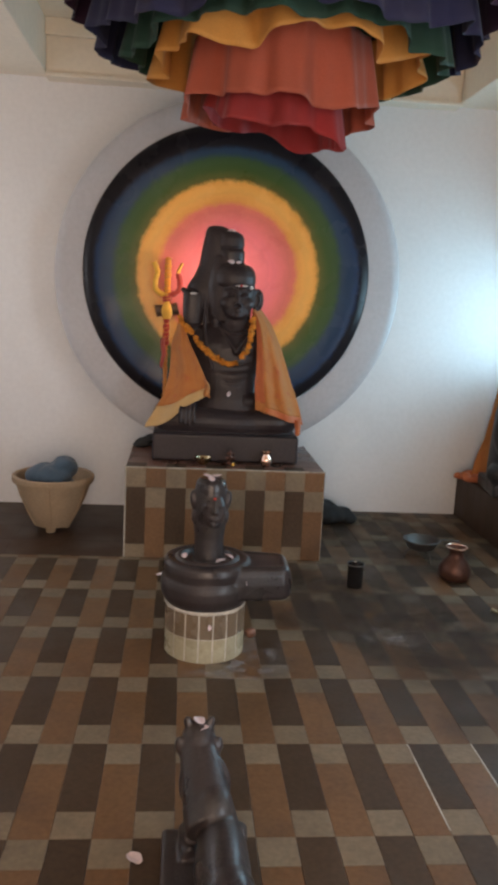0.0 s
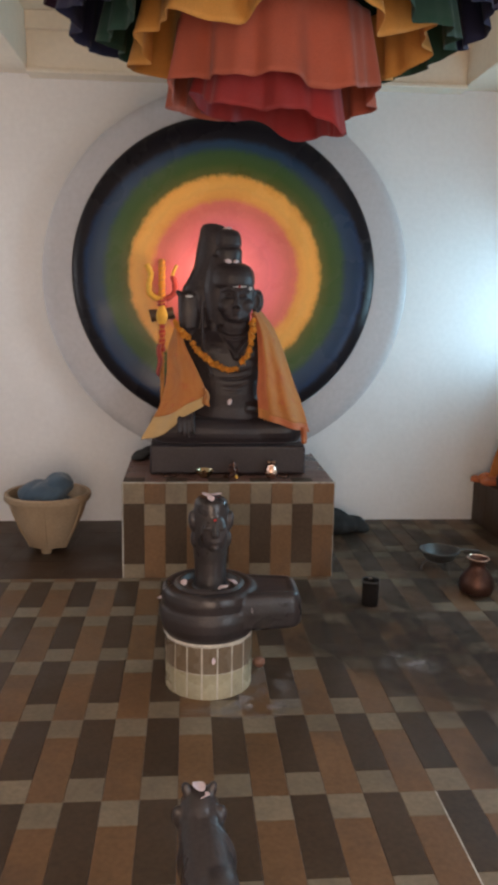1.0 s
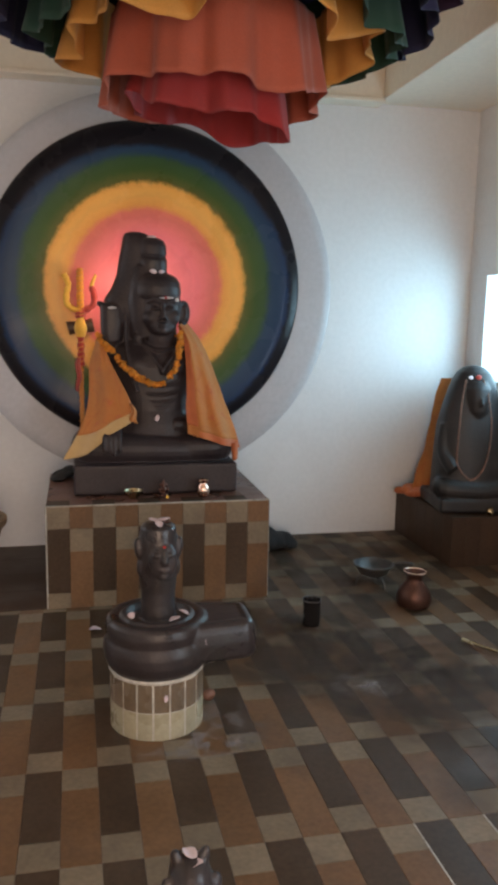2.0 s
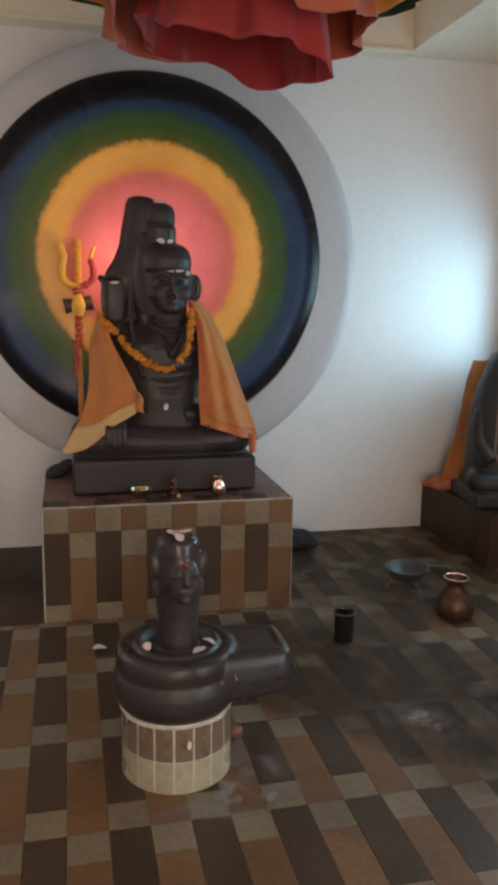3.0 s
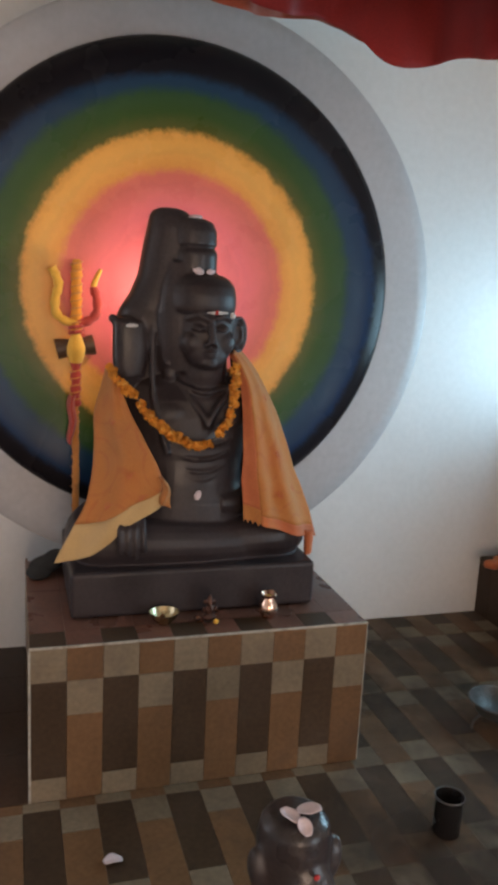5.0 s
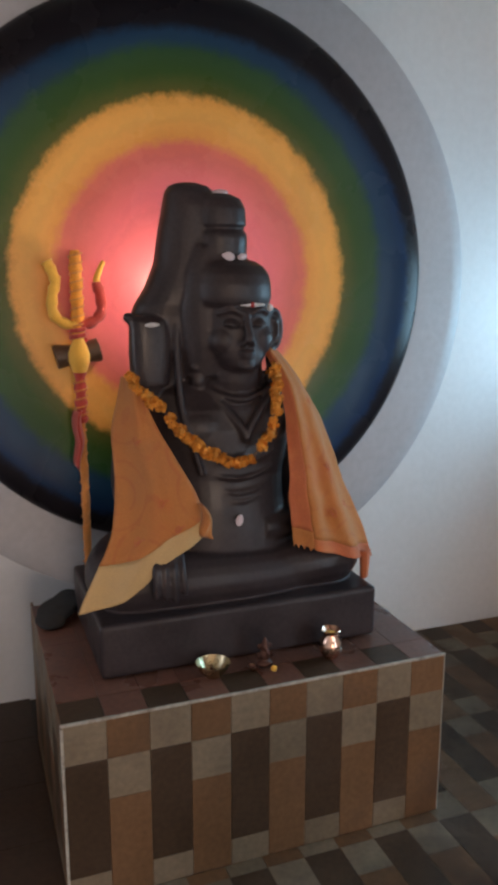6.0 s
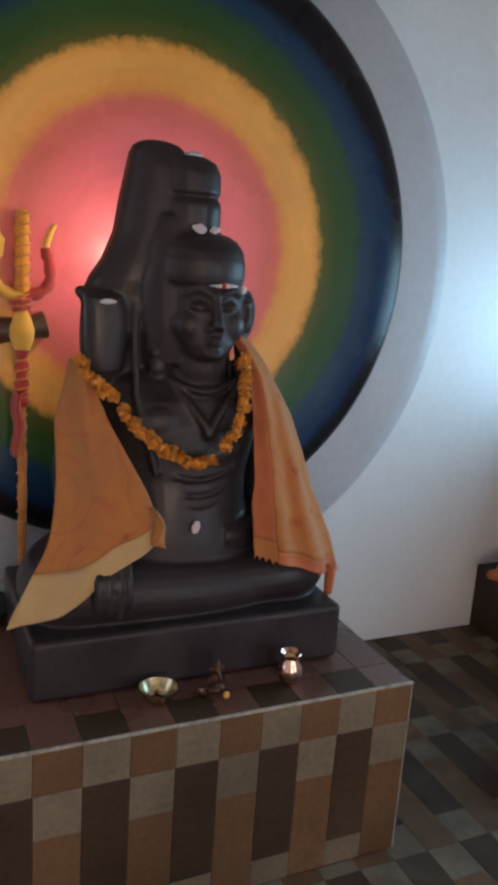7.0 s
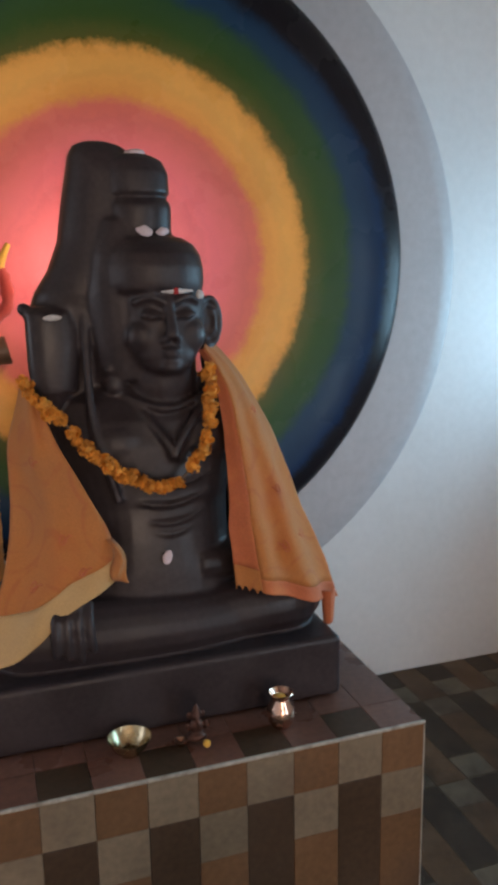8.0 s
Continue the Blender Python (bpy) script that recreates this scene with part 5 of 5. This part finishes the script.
bm = bmesh.new()
for at, r, t in (((0.66, 0.72, 0.055), (0.13, 0.10, 0.055), (0, 0, 10)), ((0.64, 0.74, 0.10), (0.10, 0.09, 0.045), (0, 8, 0)), ((0.77, 0.74, 0.05), (0.085, 0.07, 0.045), (0, 14, -15))):
    ball(bm, at, r, t)
for v in bm.verts:
    v.co += Vector((noise.noise(v.co * 16), noise.noise(v.co * 16 + Vector((5, 0, 0))), noise.noise(v.co * 16 + Vector((0, 7, 0))))) * 0.016
    v.co.z = max(v.co.z, 0.006)
bag = part("cloth_bag", bm, "black_cloth", None, weld=False)
bag.data.transform(Matrix.Translation((-0.68, -0.73, 0)))
bag.location = (0.68, 0.73, 0)
tagged(carved(bag, 0.007, 3), "crumpled black cloth bag on the floor beside the plinth", "bag")

cup = thing("tumbler", (0.604, -0.375, 0.005), "tall black enamel tumbler on the floor", "cup")
bm = bmesh.new()
lathe(bm, [(0.0, 0.0), (0.034, 0.0), (0.037, 0.004), (0.0375, 0.10), (0.040, 0.113), (0.0385, 0.114), (0.0345, 0.10), (0.034, 0.012), (0.0, 0.01)], (0.604, -0.375, 0.005), 32, cap=False)
part("body", bm, "black_plastic", cup)
bm = bmesh.new()
lathe(bm, [(0.041, 0.111), (0.0425, 0.114), (0.041, 0.117), (0.0385, 0.115), (0.041, 0.111)], (0.604, -0.375, 0.005), 32, cap=False)
part("rim", bm, "iron", cup, "bare metal rim")

brazier = thing("fire_bowl", (1.055, 0.07, 0.005), "wire-rimmed sooty metal fire bowl on thin legs", "bowl")
bm = bmesh.new()
lathe(bm, [(0.0, 0.045), (0.035, 0.046), (0.07, 0.062), (0.092, 0.10), (0.095, 0.104), (0.091, 0.105), (0.067, 0.067), (0.03, 0.052), (0.0, 0.052)], (1.055, 0.07, 0.005), 36, cap=False)
part("dish", bm, "iron", brazier)
bm = bmesh.new()
tube(bm, [(1.055 + 0.097 * math.cos(0.1571 * k), 0.07 + 0.097 * math.sin(0.1571 * k), 0.11) for k in range(40)], 0.0045, 8, closed=True)
part("rim", bm, "iron", brazier, "bright bare metal rim")
for k in range(3):
    a = 2.09 * k - 1.2
    bm = bmesh.new()
    tube(bm, curve_points([(1.055 + 0.05 * math.cos(a), 0.07 + 0.05 * math.sin(a), 0.06), (1.055 + 0.078 * math.cos(a), 0.07 + 0.078 * math.sin(a), 0.035), (1.055 + 0.085 * math.cos(a), 0.07 + 0.085 * math.sin(a), 0.005)], 7), 0.0045, 8)
    part("leg", bm, "iron", brazier)
bm = bmesh.new()
tube(bm, [(1.15, 0.07, 0.11), (1.21, 0.05, 0.115), (1.25, 0.04, 0.11)], [0.006, 0.005, 0.007], 8)
part("handle", bm, "iron", brazier)

jug = thing("water_pot", (1.135, -0.235, 0.005), "tarnished copper water pot with a flared rim on the floor", "pot")
bm = bmesh.new()
lathe(bm, [(0.0, 0.0), (0.062, 0.0), (0.072, 0.006), (0.080, 0.03), (0.076, 0.065), (0.055, 0.098), (0.037, 0.118), (0.034, 0.135), (0.046, 0.158), (0.050, 0.162), (0.046, 0.164), (0.031, 0.14), (0.031, 0.115), (0.06, 0.07), (0.0, 0.03)], (1.135, -0.235, 0.005), 40, cap=False)
part("body", bm, "dull_copper", jug)
bm = bmesh.new()
tube(bm, [(1.135 + 0.0485 * math.cos(0.2094 * k), -0.235 + 0.0485 * math.sin(0.2094 * k), 0.168) for k in range(30)], 0.0035, 8, closed=True)
part("rim", bm, "copper", jug, "shiny worn rim")

bm = bmesh.new()
tube(bm, curve_points([(1.16, -0.66, 0.018), (1.23, -0.78, 0.018), (1.30, -0.86, 0.018)], 10), [0.009, 0.008, 0.008, 0.007, 0.007, 0.007, 0.008, 0.009, 0.011, 0.012], 10)
stick = part("ladle", bm, "brass")
stick.data.transform(Matrix.Translation((-1.23, 0.78, -0.009)))
stick.location = (1.23, -0.78, 0.009)
tagged(stick, "slender brass ladle handle lying on the floor", "ladle")


# ---- tiles ----
def tile_mesh(name, w, d, h, mat, bevel=0.0012):
    """A slab with its top edges eased, base at z 0, centred."""
    bm = bmesh.new()
    x, y, b = w / 2, d / 2, bevel
    low = [bm.verts.new(p) for p in ((-x, -y, 0), (x, -y, 0), (x, y, 0), (-x, y, 0))]
    mid = [bm.verts.new(p) for p in ((-x, -y, h - b * 0.6), (x, -y, h - b * 0.6), (x, y, h - b * 0.6), (-x, y, h - b * 0.6))]
    top = [bm.verts.new(p) for p in ((-x + b, -y + b, h), (x - b, -y + b, h), (x - b, y - b, h), (-x + b, y - b, h))]
    for a, c in ((low, mid), (mid, top)):
        for k in range(4):
            bm.faces.new((a[k], a[(k + 1) % 4], c[(k + 1) % 4], c[k]))
    bm.faces.new(top)
    me = bpy.data.meshes.new(name)
    bm.to_mesh(me)
    bm.free()
    me.materials.append(M[mat])
    return me


TILES = {}


def lay(parent, place, turn, w, d, mat, name="tile", h=0.008):
    key = (round(w, 4), round(d, 4), mat, h)
    if key not in TILES:
        TILES[key] = tile_mesh(name, w, d, h, mat)
    ob = new(name, TILES[key])
    ob.parent = parent
    ob.matrix_basis = Matrix.Translation(Vector(place) - origin(parent)) @ turn
    return ob


def strip(col, lo, hi, light0):
    """Pieces of one column of the pattern from lo to hi: (start, end, kind). light0: where a pale square starts in the dark columns."""
    pale, long = 0.103, 0.312
    step = pale + long
    start = light0 if col % 2 == 0 else light0 - pale
    body = "dark_tile" if col % 2 == 0 else "tan_tile"
    k = math.floor((lo - start) / step) - 1
    out = []
    while start + k * step < hi:
        s = start + k * step
        for a, b, m in ((s, s + pale, "light_tile"), (s + pale, s + step, body)):
            a, b = max(a, lo), min(b, hi)
            if b - a > 0.012:
                out.append((a, b, m))
        k += 1
    return out


FLAT = Matrix.Identity(4)
FRONT = pose(0, 0, 0, 90, 0, 0)
J = 0.0008
# plinth front, sides and top
for col in range(10):
    x = -0.45 + 0.1 * col
    rows = [(0.0, 0.072, "light_tile"), (0.072, 0.366, "dark_tile"), (0.366, 0.470, "light_tile")] if col % 2 == 0 else [(0.0, 0.262, "tan_tile"), (0.262, 0.366, "light_tile"), (0.366, 0.470, "tan_tile")]
    for a, b, mat in rows:
        lay(plinth, (x, 0.008, (a + b) / 2), FRONT, 0.1 - J, b - a - J, mat)
    for a, b, mat in ((0.004, 0.10, "red_tile" if col % 2 else "dark_tile"), (0.10, 0.41, "red_tile"), (0.41, 0.70, "red_tile")):
        lay(plinth, (x, (a + b) / 2, PED_TOP - 0.008), FLAT, 0.1 - J, b - a - J, mat)
for side, turn in ((0.492, pose(0, 0, 0, 90, 0, 90)), (-0.492, pose(0, 0, 0, 90, 0, -90))):
    for col in range(7):
        y = 0.055 + 0.104 * col
        for a, b, mat in ([(0.0, 0.072, "light_tile"), (0.072, 0.366, "dark_tile"), (0.366, 0.470, "light_tile")] if col % 2 else [(0.0, 0.262, "tan_tile"), (0.262, 0.366, "light_tile"), (0.366, 0.470, "tan_tile")]):
            lay(plinth, (side, y, (a + b) / 2), turn, 0.102, b - a - J, mat)
# platform faces
for k in range(5):
    x = PLAT_X + 0.041 + 0.082 * k
    lay(platform, (x, PLAT_Y + 0.008, (PLAT_Z - 0.008) / 2), FRONT, 0.082 - J, PLAT_Z - 0.010, "brown_tile")
    for i in range(3):
        lay(platform, (x, PLAT_Y + 0.125 + 0.25 * i, PLAT_Z - 0.008), FLAT, 0.082 - J, 0.25 - J, "brown_tile")
for k in range(7):
    lay(platform, (PLAT_X + 0.008, PLAT_Y + 0.062 + 0.107 * k, (PLAT_Z - 0.008) / 2), pose(0, 0, 0, 90, 0, -90), 0.107 - J, PLAT_Z - 0.010, "brown_tile")

# floor: a slab of bedding mortar with the tiles in it
bm = bmesh.new()
box(bm, LEFT_X - 0.25, RIGHT_X + 0.25, REAR_Y - 0.25, WALL_Y + 0.1, -0.15, -0.0035)
floor = structure("floor", bm, "grout", "checkered floor of pale, tan and dark brown stone tiles", "floor")
for x, y0, y1 in ((0.480, -2.10, -1.705), (0.680, -1.98, -1.705)):
    bm = bmesh.new()
    box(bm, x - 0.002, x + 0.002, y0, y1, -0.003, 0.0046)
    part("joint", bm, "joint", floor, "line of white cement in a joint", smooth=False)
spare_count = {m: [] for m in ("light_tile", "tan_tile", "dark_tile")}
single = 0
for col in range(-18, 25):
    x = -0.47 + 0.1 * col
    top = 0.0 if x < 0.5 else WALL_Y
    for a, b, mat in strip(col, REAR_Y, top - 0.002, -1.703):
        y = (a + b) / 2
        near = -0.95 < x < 1.05 and -2.35 < y < 0.3
        if near and single < 300:
            lay(floor, (x, y, -0.0035), FLAT, 0.1 - J, b - a - J, mat, h=0.0075)
            single += 1
        else:
            spare_count[mat].append((x, y, 0.1 - J, b - a - J))
for col in range(-6, 1):
    for row in range(4):
        w = 0.3
        x = -0.65 + w * col
        if x < LEFT_X:
            continue
        lay(floor, (x, 0.125 + 0.25 * row, -0.0035), FLAT, w - J, 0.25 - J, "brown_tile", h=0.0075)
for mat, rows in spare_count.items():
    verts, faces = [], []
    for x, y, w, d in rows:
        n = len(verts)
        e = 0.0012
        for (u, v, z) in ((-1, -1, -0.0035), (1, -1, -0.0035), (1, 1, -0.0035), (-1, 1, -0.0035)):
            verts.append((x + u * w / 2, y + v * d / 2, z))
        for (u, v) in ((-1, -1), (1, -1), (1, 1), (-1, 1)):
            verts.append((x + u * (w / 2 - e), y + v * (d / 2 - e), 0.004))
        for k in range(4):
            faces.append((n + k, n + (k + 1) % 4, n + 4 + (k + 1) % 4, n + 4 + k))
        faces.append((n + 4, n + 5, n + 6, n + 7))
    me = bpy.data.meshes.new("outer_tiles")
    me.from_pydata(verts, [], faces)
    me.materials.append(M[mat])
    ob = new("outer_tiles", me)
    ob.parent = floor
    tagged(ob, "further floor tiles of one colour", kind="stuff")
